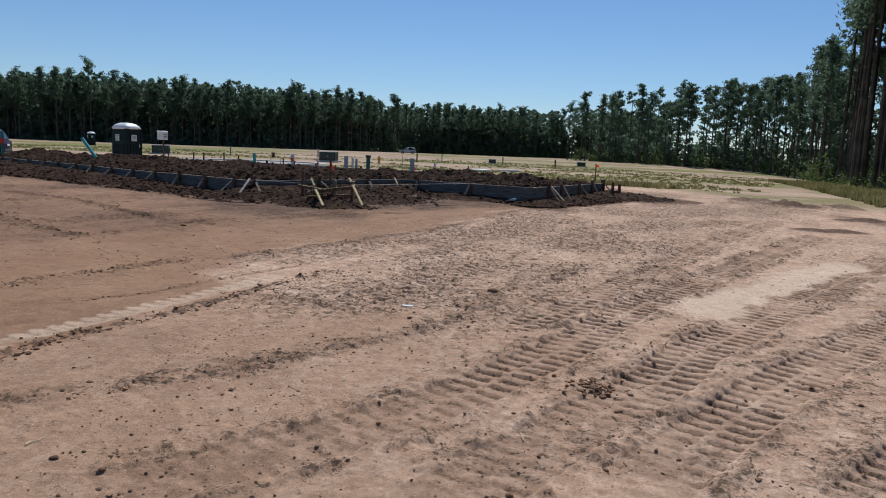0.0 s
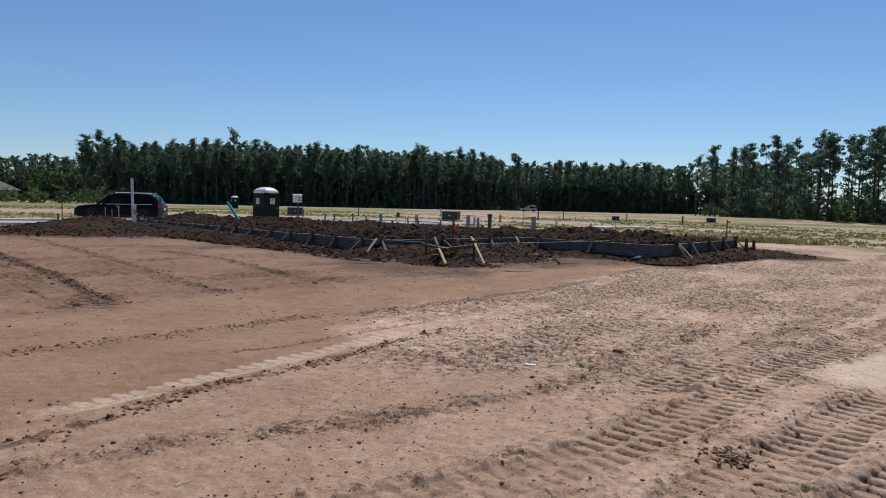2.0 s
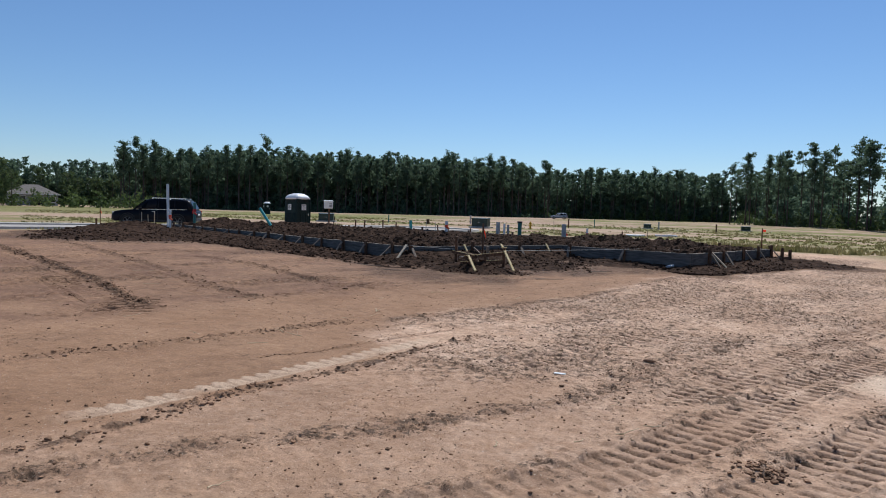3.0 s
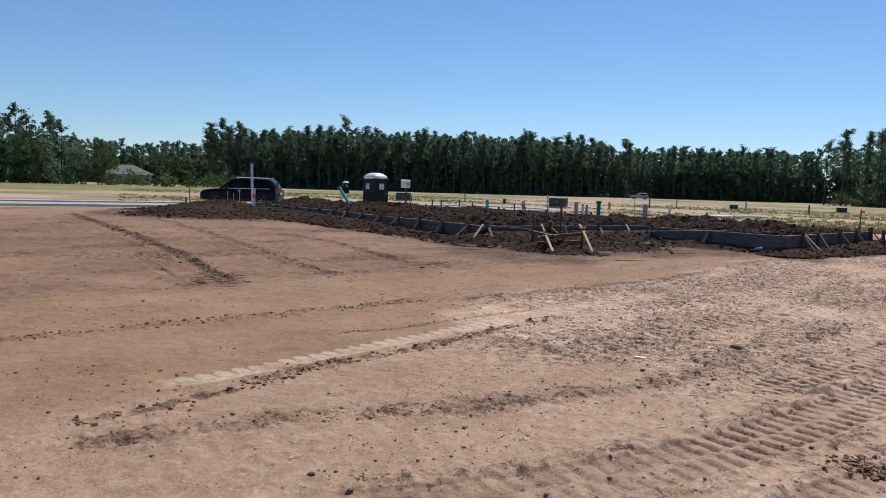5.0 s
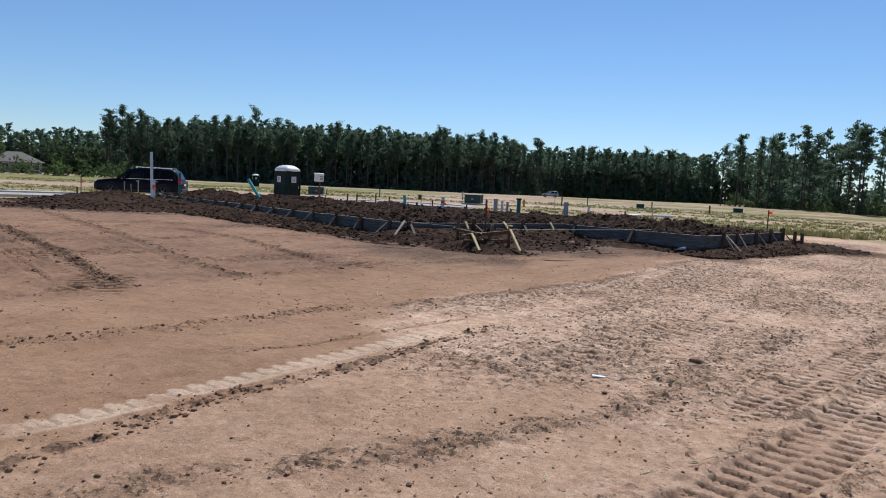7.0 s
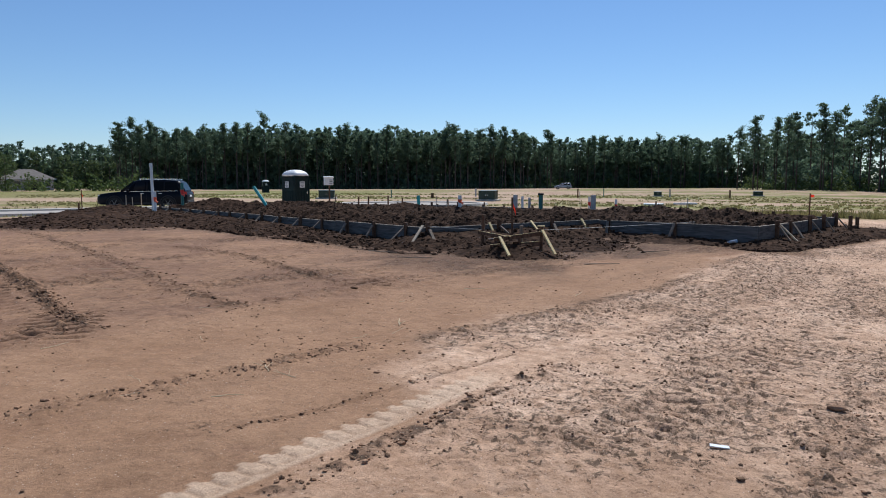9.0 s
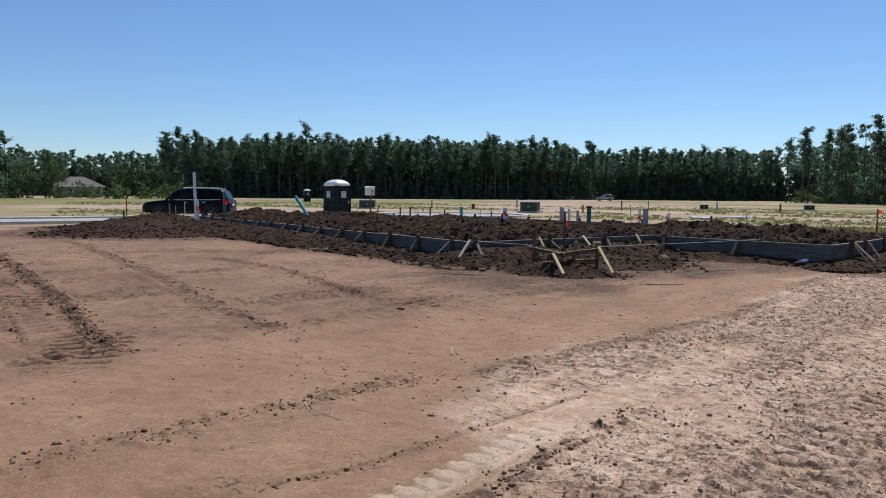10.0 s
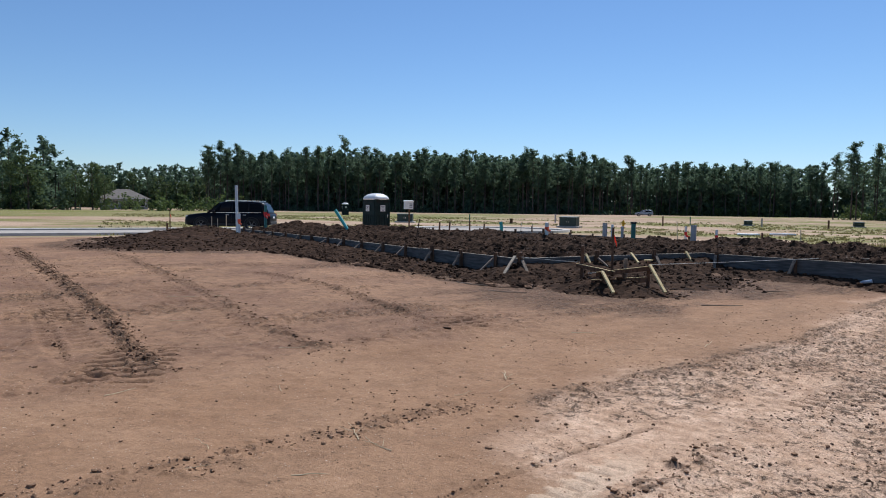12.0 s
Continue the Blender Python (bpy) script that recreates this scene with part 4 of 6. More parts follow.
standing_pipe(-17.3, 28.6, 0.95, 0.06, M_TEALDARK, "dark teal pipe with red tape in dark earth", (0, 0), M_RED)
standing_pipe(-14.05, 29.6, 0.80, 0.065, M_TEAL, "teal plastic pipe leaning over in dark earth", (-0.62, 0.1))
standing_pipe(-8.6, 34.0, 0.80, 0.075, M_TEAL, "upright teal plastic pipe behind the pad", (-0.06, 0))
standing_pipe(-2.67, 28.9, 0.60, 0.08, M_TEALDARK, "dark teal capped pipe in the slab earth", (0, 0), None, M_TRIM)
standing_pipe(-3.83, 30.9, 0.75, 0.09, M_GREYPVC, "grey plastic pipe standing in the slab earth", (0, 0))
standing_pipe(-3.55, 30.9, 0.72, 0.05, M_WHITEPVC, "thin pale pipe standing in the slab earth", (0, 0))
standing_pipe(-2.91, 26.9, 0.50, 0.045, M_GREYPVC, "grey plastic pipe standing in the slab earth", (0, 0))
standing_pipe(-0.76, 26.0, 0.60, 0.085, M_GREYPVC, "thick grey plastic pipe standing in the slab earth", (0, 0))
standing_pipe(-0.91, 30.6, 0.72, 0.045, M_WHITEPVC, "pale pipe with red tape behind the slab", (0, 0), M_RED)
standing_pipe(0.05, 28.9, 0.66, 0.045, M_WHITEPVC, "pale pipe with red tape behind the slab", (0, 0), M_RED)
standing_pipe(-5.54, 27.9, 0.52, 0.065, M_WHITEPVC, "short pale pipe with orange tape in the slab earth", (0, 0), M_ORANGE)


def lath(x, y, tall, mat, label, flag=None, lean=(0, 0), wide=0.045, base=None):
    z = fill_z(x, y) if base is None else base
    p = thing("survey_stake", label, "stake", "survey stakes", Matrix.Translation((x, y, z)))
    bm = bmesh.new()
    bar(bm, (-lean[0] * 0.2, -lean[1] * 0.2, -0.2), (lean[0], lean[1], tall), wide, 0.02, 0.003)
    part("lath", bm, mat, p)
    if flag:
        bm = bmesh.new()
        c = Vector((lean[0], lean[1], tall - 0.10))
        rows = []
        for k in range(5):
            rows.append([bm.verts.new(c + Vector((0.03 * k * (0.6 if flag == "down" else 1.2), 0.014 * math.sin(k * 1.9), (-0.06 * k if flag == "down" else 0.0) + s))) for s in (-0.045, 0.045)])
        for a, b in zip(rows, rows[1:]):
            bm.faces.new((a[0], a[1], b[1], b[0]))
        got = bmesh.ops.solidify(bm, geom=bm.faces[:], thickness=0.004)
        part("flag", bm, M_ORANGE, p, "orange flagging tape")
    return p


lath(-2.46, 17.75, 0.92, M_STAKE, "thin dark stake with orange tape in dark earth", "down")
lath(7.0, 30.6, 0.95, M_STAKE, "thin survey stake with an orange flag", "out", base=ground_z(7.0, 30.6))
lath(-21.2, 30.3, 0.85, M_LATH, "pale thin lath in the earth bank")
lath(-22.5, 33.2, 1.0, M_LATH, "pale thin lath in the earth bank")
lath(-8.77, 23.5, 0.62, M_STAKE, "leaning dark stake with a pale face", None, (0.12, 0.0))
lath(-23.9, 30.8, 1.2, M_STAKE, "tall thin dark stake at the pad corner", "down")
for x, y, h in ((-1.2, 27.9, 0.65), (-7.0, 30.4, 0.5), (2.2, 26.1, 0.7), (-6.4, 29.6, 0.6), (-20.2, 29.4, 0.5)):
    lath(x, y, h, M_LATH, "pale thin lath standing in dark earth", None, (random.uniform(-0.04, 0.04), 0), 0.03)


def peg(x, y, tall, base, wide=0.09, lean=0.0):
    bm = bmesh.new()
    bar(bm, (0, 0, -0.2), (lean, 0, tall), wide, 0.05, 0.006)
    ob = part("wooden_peg", bm, M_STAKE)
    ob.matrix_world = Matrix.Translation((x, y, base))
    return tagged(ob, "short dark stained wooden peg in the ground", "peg", "pegs round the pad")


for x, y, h in ((-19.9, 35.2, 0.5), (-18.4, 34.2, 0.5), (-18.0, 34.8, 0.55), (-17.3, 35.0, 0.5), (-16.3, 33.9, 0.55), (-15.6, 34.3, 0.5), (-14.6, 34.0, 0.4), (-11.7, 34.4, 0.75), (-11.1, 34.0, 0.75), (-10.4, 35.0, 0.8), (-9.9, 35.6, 0.7), (-7.2, 33.9, 0.6), (-5.3, 32.4, 0.45), (1.4, 28.4, 0.6), (2.1, 27.0, 0.45)):
    peg(x, y, h, land(x, y) + 0.02, 0.10, random.uniform(-0.05, 0.05))


def corner_hub(points, label):
    """Two or three pegs joined by a low rail."""
    x, y = points[0][:2]
    z = ground_z(x, y)
    p = thing("peg_rail", label, "batter board", "far batter boards", Matrix.Translation((x, y, z)))
    for px, py, h in points:
        bm = bmesh.new()
        bar(bm, (px - x, py - y, -0.25), (px - x, py - y, h), 0.09, 0.05, 0.005)
        part("peg", bm, M_STAKE, p)
    for (ax, ay, _), (bx, by, _) in zip(points, points[1:]):
        w = Vector((bx - ax, by - ay, 0)).normalized() * 0.18
        bm = bmesh.new()
        bar(bm, Vector((ax - x, ay - y, 0.2)) - w, Vector((bx - x, by - y, 0.2)) + w, 0.025, 0.08, 0.003)
        part("rail", bm, M_STAKE, p)
    return p


corner_hub([(-25.4, 32.4, 0.62), (-24.6, 32.2, 0.4), (-23.9, 33.2, 0.4)], "dark pegs with a low rail at the pad corner")
corner_hub([(5.95, 23.2, 0.52), (6.35, 23.9, 0.45)], "dark pegs with a low rail at the pad corner")
corner_hub([(-6.3, 31.5, 0.5), (-7.6, 32.2, 0.45)], "dark pegs with a low rail behind the pad")


# ---- portable toilets ----
def portable_toilet(at, label):
    t = thing("portable_toilet", label, "portable toilet", "portable toilets", at)
    bm = bmesh.new()
    box(bm, (1.16, 1.22, 0.10), (0, 0, 0.07), None, 0.02)
    for s in (-0.42, 0.42):
        box(bm, (0.14, 1.24, 0.05), (s, 0, 0.0), None, 0.01)
    part("skid_base", bm, M_TRIM, t)
    bm = bmesh.new()
    loft(bm, [[(sx * w, sy * w, z) for sx, sy in ((-1, -1), (1, -1), (1, 1), (-1, 1))] for z, w in ((0.12, 0.545), (1.95, 0.53))])
    bmesh.ops.bevel(bm, geom=bm.edges[:], offset=0.03, segments=2, affect="EDGES")
    part("cabin", bm, M_LOO, t)
    for rz in (0, 90, 180, 270):
        turn = Matrix.Rotation(radians(rz), 3, "Z")
        for k in range(-2, 3):
            bm = bmesh.new()
            box(bm, (0.05, 0.03, 0.95), turn @ Vector((k * 0.19, -0.555, 0.65)), turn, 0.008)
            part("rib", bm, M_LOO, t)
        for k in (-0.3, 0.3):
            bm = bmesh.new()
            for j in range(4):
                box(bm, (0.3, 0.02, 0.015), turn @ Vector((k * 0.8, -0.55, 1.78 + j * 0.035)), turn)
            part("vent", bm, M_TRIM, t)
    bm = bmesh.new()
    for sx in (-0.5, 0.5):
        box(bm, (0.06, 0.05, 1.86), (sx, -0.56, 1.03), None, 0.01)
    box(bm, (1.06, 0.05, 0.06), (0, -0.56, 1.93), None, 0.01)
    part("door_frame", bm, M_LOO, t)
    bm = bmesh.new()
    box(bm, (0.05, 0.04, 0.16), (0.36, -0.58, 1.05), None, 0.008)
    part("door_latch", bm, M_CHROME, t)
    bm = bmesh.new()
    prof = ((1.93, 0.58), (1.98, 0.61), (2.03, 0.60), (2.12, 0.54), (2.22, 0.40), (2.28, 0.22), (2.29, 0.04))
    loft(bm, [[(w * math.copysign(abs(math.cos(a)) ** 0.5, math.cos(a)), w * math.copysign(abs(math.sin(a)) ** 0.5, math.sin(a)), z) for a in [2 * math.pi * (k + 0.5) / 24 for k in range(24)]] for z, w in prof])
    part("roof", bm, M_LOOROOF, t, "white domed plastic roof", True)
    bm = bmesh.new()
    tube(bm, (0.35, 0.4, 2.0), (0.35, 0.4, 2.32), 0.05)
    part("vent_stack", bm, M_TRIM, t)
    for rz, off, wide in ((0, 0.0, 0.34), (270, 0.0, 0.30)):
        turn = Matrix.Rotation(radians(rz), 3, "Z")
        bm = bmesh.new()
        box(bm, (wide, 0.012, 0.34), turn @ Vector((off, -0.592, 1.47)), turn)
        sign = part("notice", bm, M_SIGN, t, "white notice with grey print")
        bm = bmesh.new()
        for j, w in enumerate((0.7, 0.5, 0.75, 0.4)):
            box(bm, (wide * w, 0.006, 0.03), turn @ Vector((off, -0.600, 1.57 - j * 0.07)), turn)
        part("print", bm, M_INK, sign)
    return t


portable_toilet(pose(-17.06, 39.24, 0.2, 0, 0, 63), "dark green portable toilet with a white domed roof")
portable_toilet(pose(-59.0, 120.0, ground_z(-59, 120), 0, 0, 40), "dark portable toilet far off in the field")


# ---- sports utility vehicle at the kerb ----
def suv(at, label, paint, name="suv", group=""):
    c = thing(name, label, "car", group, at)
    st = [(-2.50, 0.55, 0.92, 0.80), (-2.44, 0.42, 1.06, 0.92), (-1.95, 0.34, 1.13, 0.985), (-0.6, 0.32, 1.11, 1.0), (0.7, 0.32, 1.09, 1.0), (1.3, 0.33, 1.08, 0.99), (1.8, 0.35, 1.03, 0.96), (2.25, 0.36, 0.96, 0.91), (2.44, 0.42, 0.86, 0.82), (2.50, 0.50, 0.72, 0.70)]
    bm = bmesh.new()
    loft(bm, [[(x, s * w, z) for s, w, z in ((-1, hw * 0.93, zb), (-1, hw, zb + 0.13), (-1, hw * 1.0, zb + (zt - zb) * 0.6), (-1, hw * 0.965, zt - 0.05), (-1, hw * 0.88, zt), (1, hw * 0.88, zt), (1, hw * 0.965, zt - 0.05), (1, hw * 1.0, zb + (zt - zb) * 0.6), (1, hw, zb + 0.13), (1, hw * 0.93, zb))] for x, zb, zt, hw in st])
    part("body", bm, paint, c, "", True)
    gh = [(-2.38, 1.05, 1.12, 0.86, 0.80), (-2.12, 1.08, 1.62, 0.90, 0.72), (-1.95, 1.08, 1.72, 0.91, 0.72), (-1.2, 1.08, 1.775, 0.92, 0.73), (-0.3, 1.07, 1.78, 0.92, 0.73), (0.25, 1.06, 1.74, 0.92, 0.72), (0.45, 1.06, 1.68, 0.92, 0.71), (1.22, 1.05, 1.09, 0.90, 0.84)]
    bm = bmesh.new()
    loft(bm, [[(x, -wb, zb), (x, -wt, zt - 0.04), (x, -wt * 0.85, zt), (x, wt * 0.85, zt), (x, wt, zt - 0.04), (x, wb, zb)] for x, zb, zt, wb, wt in gh])
    part("cabin", bm, paint, c, "", True)

    def side(x, share, s):
        for (x0, b0, t0, wb0, wt0), (x1, b1, t1, wb1, wt1) in zip(gh, gh[1:]):
            if x0 <= x <= x1:
                u = (x - x0) / (x1 - x0)
                zb, zt, wb, wt = b0 + (b1 - b0) * u, t0 + (t1 - t0) * u - 0.04, wb0 + (wb1 - wb0) * u, wt0 + (wt1 - wt0) * u
                return Vector((x, s * (wb + (wt - wb) * share + 0.004), zb + (zt - zb) * share))

    for s in (-1, 1):
        for xa, xb, xc, xd in ((-2.08, -1.28, -1.28, -1.92), (-1.2, -0.32, -0.32, -1.2), (-0.24, 0.86, 0.36, -0.24)):
            bm = bmesh.new()
            pane(bm, [side(xa, 0.12, s), side(xb, 0.12 if xb < 0.5 else 0.14, s), side(xc, 0.88, s), side(xd, 0.88, s)], 0.008 * s)
            part("side_window", bm, M_GLASS, c)
        bm = bmesh.new()
        bar(bm, (-2.0, s * 0.93, 1.125), (0.95, s * 0.93, 1.10), 0.02, 0.02)
        part("window_trim", bm, M_CHROME, c)
        bm = bmesh.new()
        bar(bm, (-1.9, s * 0.66, 1.80), (0.15, s * 0.66, 1.81), 0.035, 0.04)
        for x in (-1.85, -0.9, 0.1):
            box(bm, (0.07, 0.04, 0.05), (x, s * 0.66, 1.77))
        part("roof_rail", bm, M_CHROME, c, "bright metal roof rail")
        bm = bmesh.new()
        box(bm, (0.14, 0.2, 0.13), (0.72, s * 1.06, 1.16), None, 0.03)
        part("wing_mirror", bm, paint, c)
        for x in (-1.05, -0.05):
            bm = bmesh.new()
            box(bm, (0.2, 0.03, 0.035), (x, s * 1.0, 0.98), None, 0.008)
            part("door_handle", bm, M_CHROME, c)
        for x in (-1.25, -0.28, 0.78):
            bm = bmesh.new()
            box(bm, (0.012, 0.006, 0.62), (x, s * 1.001, 0.72))
            part("door_gap", bm, M_TRIM, c)
        bm = bmesh.new()
        box(bm, (2.3, 0.03, 0.12), (0.0, s * 0.995, 0.42), None, 0.01)
        part("sill_trim", bm, M_TRIM, c)
        bm = bmesh.new()
        box(bm, (0.34, 0.10, 0.15), (2.27, s * 0.80, 0.84), Euler((0, 0, -s * 0.35)).to_matrix(), 0.03)
        part("headlight", bm, M_LAMP, c, "clear headlight")
        bm = bmesh.new()
        box(bm, (0.20, 0.12, 0.20), (-2.38, s * 0.85, 0.98), Euler((0, 0, s * 0.3)).to_matrix(), 0.03)
        part("tail_light", bm, M_TAIL, c, "red tail light")
        for x in (-1.45, 1.48):
            bm = bmesh.new()
            ring(bm, 0.40, 0.12, 0.26, (x, s * 0.885, 0.38))
            wheel = part("wheel", bm, M_RUBBER, c, "black tyre on a bright rim", True)
            bm = bmesh.new()
            tube(bm, (x, s * 0.95, 0.38), (x, s * 0.985, 0.38), 0.09, 0.07, 12)
            for k in range(6):
                a = 2 * math.pi * k / 6
                bar(bm, (x, s * 0.97, 0.38), (x + 0.26 * math.cos(a), s * 0.975, 0.38 + 0.26 * math.sin(a)), 0.06, 0.03)
            ring(bm, 0.285, 0.04, 0.20, (x, s * 0.89, 0.38))
            part("rim", bm, M_RIM, wheel)
            bm = bmesh.new()
            ring(bm, 0.475, 0.06, 0.05, (x, s * 0.985, 0.40), sides=24)
            part("wheel_arch", bm, M_TRIM, c)
    bm = bmesh.new()
    pane(bm, [(1.17, -0.80, 1.13), (1.17, 0.80, 1.13), (0.50, 0.66, 1.68), (0.50, -0.66, 1.68)], 0.012)
    part("windscreen", bm, M_GLASS, c)
    bm = bmesh.new()
    pane(bm, [(-2.36, 0.72, 1.17), (-2.36, -0.72, 1.17), (-2.14, -0.62, 1.60), (-2.14, 0.62, 1.60)], 0.012)
    part("rear_window", bm, M_GLASS, c)
    bm = bmesh.new()
    box(bm, (0.06, 1.1, 0.22), (2.47, 0, 0.72), None, 0.02)
    for k in range(3):
        box(bm, (0.08, 1.06, 0.02), (2.48, 0, 0.66 + 0.06 * k))
    part("grille", bm, M_TRIM, c)
    bm = bmesh.new()
    box(bm, (0.12, 1.5, 0.16), (2.44, 0, 0.48), None, 0.04)
    part("front_bumper", bm, M_TRIM, c)
    bm = bmesh.new()
    box(bm, (0.12, 1.6, 0.18), (-2.46, 0, 0.52), None, 0.04)
    part("rear_bumper", bm, M_TRIM, c)
    bm = bmesh.new()
    box(bm, (0.012, 0.5, 0.11), (-2.51, 0, 0.84))
    part("number_plate", bm, M_SIGN, c)
    return c


suv(pose(-26.3, 39.0, 0.19, 0, 0, 199), "dark navy sports utility vehicle parked on the street", M_PAINT)
suv(pose(-9.4, 208.0, ground_z(-9.4, 208), 0, 0, 182), "silver car parked far off before the woods", M_SILVER, "parked_car")


# ---- boxes and posts beyond the pad ----
def utility_box(x, y, wide, deep, tall, rz, label):
    z = ground_z(x, y)
    u = thing("utility_box", label, "utility box", "utility boxes", pose(x, y, z, 0, 0, rz))
    bm = bmesh.new()
    box(bm, (wide + 0.5, deep + 0.4, 0.16), (0, 0, 0.04), None, 0.015)
    part("plinth", bm, M_CONC, u, "pale concrete plinth")
    bm = bmesh.new()
    box(bm, (wide, deep, tall), (0, 0, 0.12 + tall / 2), None, 0.02)
    part("cabinet", bm, M_BOX, u)
    bm = bmesh.new()
    box(bm, (wide + 0.06, deep + 0.06, 0.05), (0, -0.01, 0.14 + tall), Euler((0.05, 0, 0)).to_matrix(), 0.01)
    part("lid", bm, M_BOX, u)
    for s in (-1, 1):
        bm = bmesh.new()
        box(bm, (wide * 0.44, 0.02, tall * 0.8), (s * wide * 0.235, -deep / 2 - 0.008, 0.12 + tall * 0.48), None, 0.006)
        d = part("door", bm, M_BOX, u)
        bm = bmesh.new()
        box(bm, (0.03, 0.03, 0.12), (s * 0.08, -deep / 2 - 0.03, 0.12 + tall * 0.5))
        part("handle", bm, M_CHROME, d)


utility_box(-10.3, 66.9, 1.55, 1.1, 0.78, -8, "dark green steel utility box on a concrete plinth")
utility_box(-27.6, 70.5, 1.55, 1.1, 0.72, 15, "dark green steel utility box on a concrete plinth")
utility_box(7.9, 103.0, 1.0, 0.8, 0.5, 0, "low dark utility box far off in the field")
utility_box(24.0, 118.0, 1.3, 0.9, 0.6, 0, "low dark utility box far off in the field")


def post_box(x, y):
    z = ground_z(x, y)
    p = thing("permit_box", "white box mounted on a dark post beside the street", "permit box", at=pose(x, y, z, 0, 0, 30))
    bm = bmesh.new()
    bar(bm, (0, 0, -0.3), (0, 0, 1.55), 0.09, 0.09, 0.008)
    part("post", bm, M_STAKE, p)
    bm = bmesh.new()
    box(bm, (0.58, 0.36, 0.50), (-0.05, 0, 1.76), None, 0.03)
    part("box", bm, M_SIGN, p)
    bm = bmesh.new()
    box(bm, (0.64, 0.42, 0.07), (-0.05, 0, 2.03), Euler((0.08, 0, 0)).to_matrix(), 0.02)
    part("lid", bm, M_LOOROOF, p)
    bm = bmesh.new()
    for k in range(3):
        box(bm, (0.2, 0.01, 0.05), (0.08, -0.176, 1.84 - 0.1 * k))
    part("print", bm, M_INK, p)


post_box(-17.57, 45.67)


def marker_post(x, y, tall, mat, label, top=None, r=0.06):
    p = thing("marker_post", label, "post", "marker posts", Matrix.Translation((x, y, ground_z(x, y))))
    bm = bmesh.new()
    tube(bm, (0, 0, -0.2), (0, 0, tall), r, r, 10)
    part("post", bm, mat, p)
    bm = bmesh.new()
    tube(bm, (0, 0, tall - 0.02), (0, 0, tall + 0.05), r * 1.3, r * 1.1, 10)
    part("cap", bm, top or mat, p)


marker_post(-22.6, 77.0, 0.85, M_TEALDARK, "dark teal marker post in the sandy field")
marker_post(-17.6, 75.5, 0.5, M_STAKE, "short dark post in the sandy field", None, 0.16)
marker_post(-14.9, 87.5, 1.0, M_GREYPVC, "grey marker post in the sandy field", None, 0.1)
marker_post(0.5, 92.0, 1.0, M_TEALDARK, "dark teal marker post in the sandy field")
marker_post(9.0, 98.0, 1.0, M_GREYPVC, "grey marker post in the sandy field", None, 0.1)
marker_post(16.0, 96.0, 1.0, M_STAKE, "dark marker post in the sandy field", None, 0.1)
marker_post(-2.5, 84.0, 1.0, M_STAKE, "dark marker post in the sandy field", None, 0.08)


def fire_hydrant(x, y):
    h = thing("fire_hydrant", "small yellow fire hydrant standing in the field", "fire hydrant", at=pose(x, y, ground_z(x, y), 0, 0, 20))
    bm = bmesh.new()
    tube(bm, (0, 0, -0.1), (0, 0, 0.06), 0.17, 0.17, 12)
    tube(bm, (0, 0, 0.06), (0, 0, 0.52), 0.11, 0.10, 12)
    tube(bm, (0, 0, 0.50), (0, 0, 0.56), 0.15, 0.15, 12)
    part("barrel", bm, M_YELLOW, h)
    bm = bmesh.new()
    tube(bm, (0, 0, 0.56), (0, 0, 0.68), 0.13, 0.07, 12)
    tube(bm, (0, 0, 0.68), (0, 0, 0.74), 0.03, 0.03, 6)
    part("bonnet", bm, M_YELLOW, h)
    for way in ((1, 0), (-1, 0), (0, -1)):
        bm = bmesh.new()
        tube(bm, (way[0] * 0.08, way[1] * 0.08, 0.40), (way[0] * 0.20, way[1] * 0.20, 0.40), 0.065, 0.065, 8)
        part("nozzle", bm, M_YELLOW, h)


fire_hydrant(-5.7, 68.9)


def bundle(x, y, long, rz):
    bm = bmesh.new()
    box(bm, (long, 0.55, 0.16), (0, 0, 0.06), None, 0.05)
    bmesh.ops.subdivide_edges(bm, edges=bm.edges[:], cuts=2, use_grid_fill=True)
    for v in bm.verts:
        v.co += 0.04 * noise.noise_vector(v.co * 3 + Vector((x, y, 0)))
    ob = part("white_bundle", bm, M_WHITESHEET, None, "", True)
    ob.matrix_world = pose(x, y, ground_z(x, y), 0, 0, rz)
    tagged(ob, "low white wrapped bundle lying in the grass", "bundle", "white bundles")


bundle(3.5, 55.0, 1.4, 5)
bundle(6.0, 58.0, 1.7, -4)


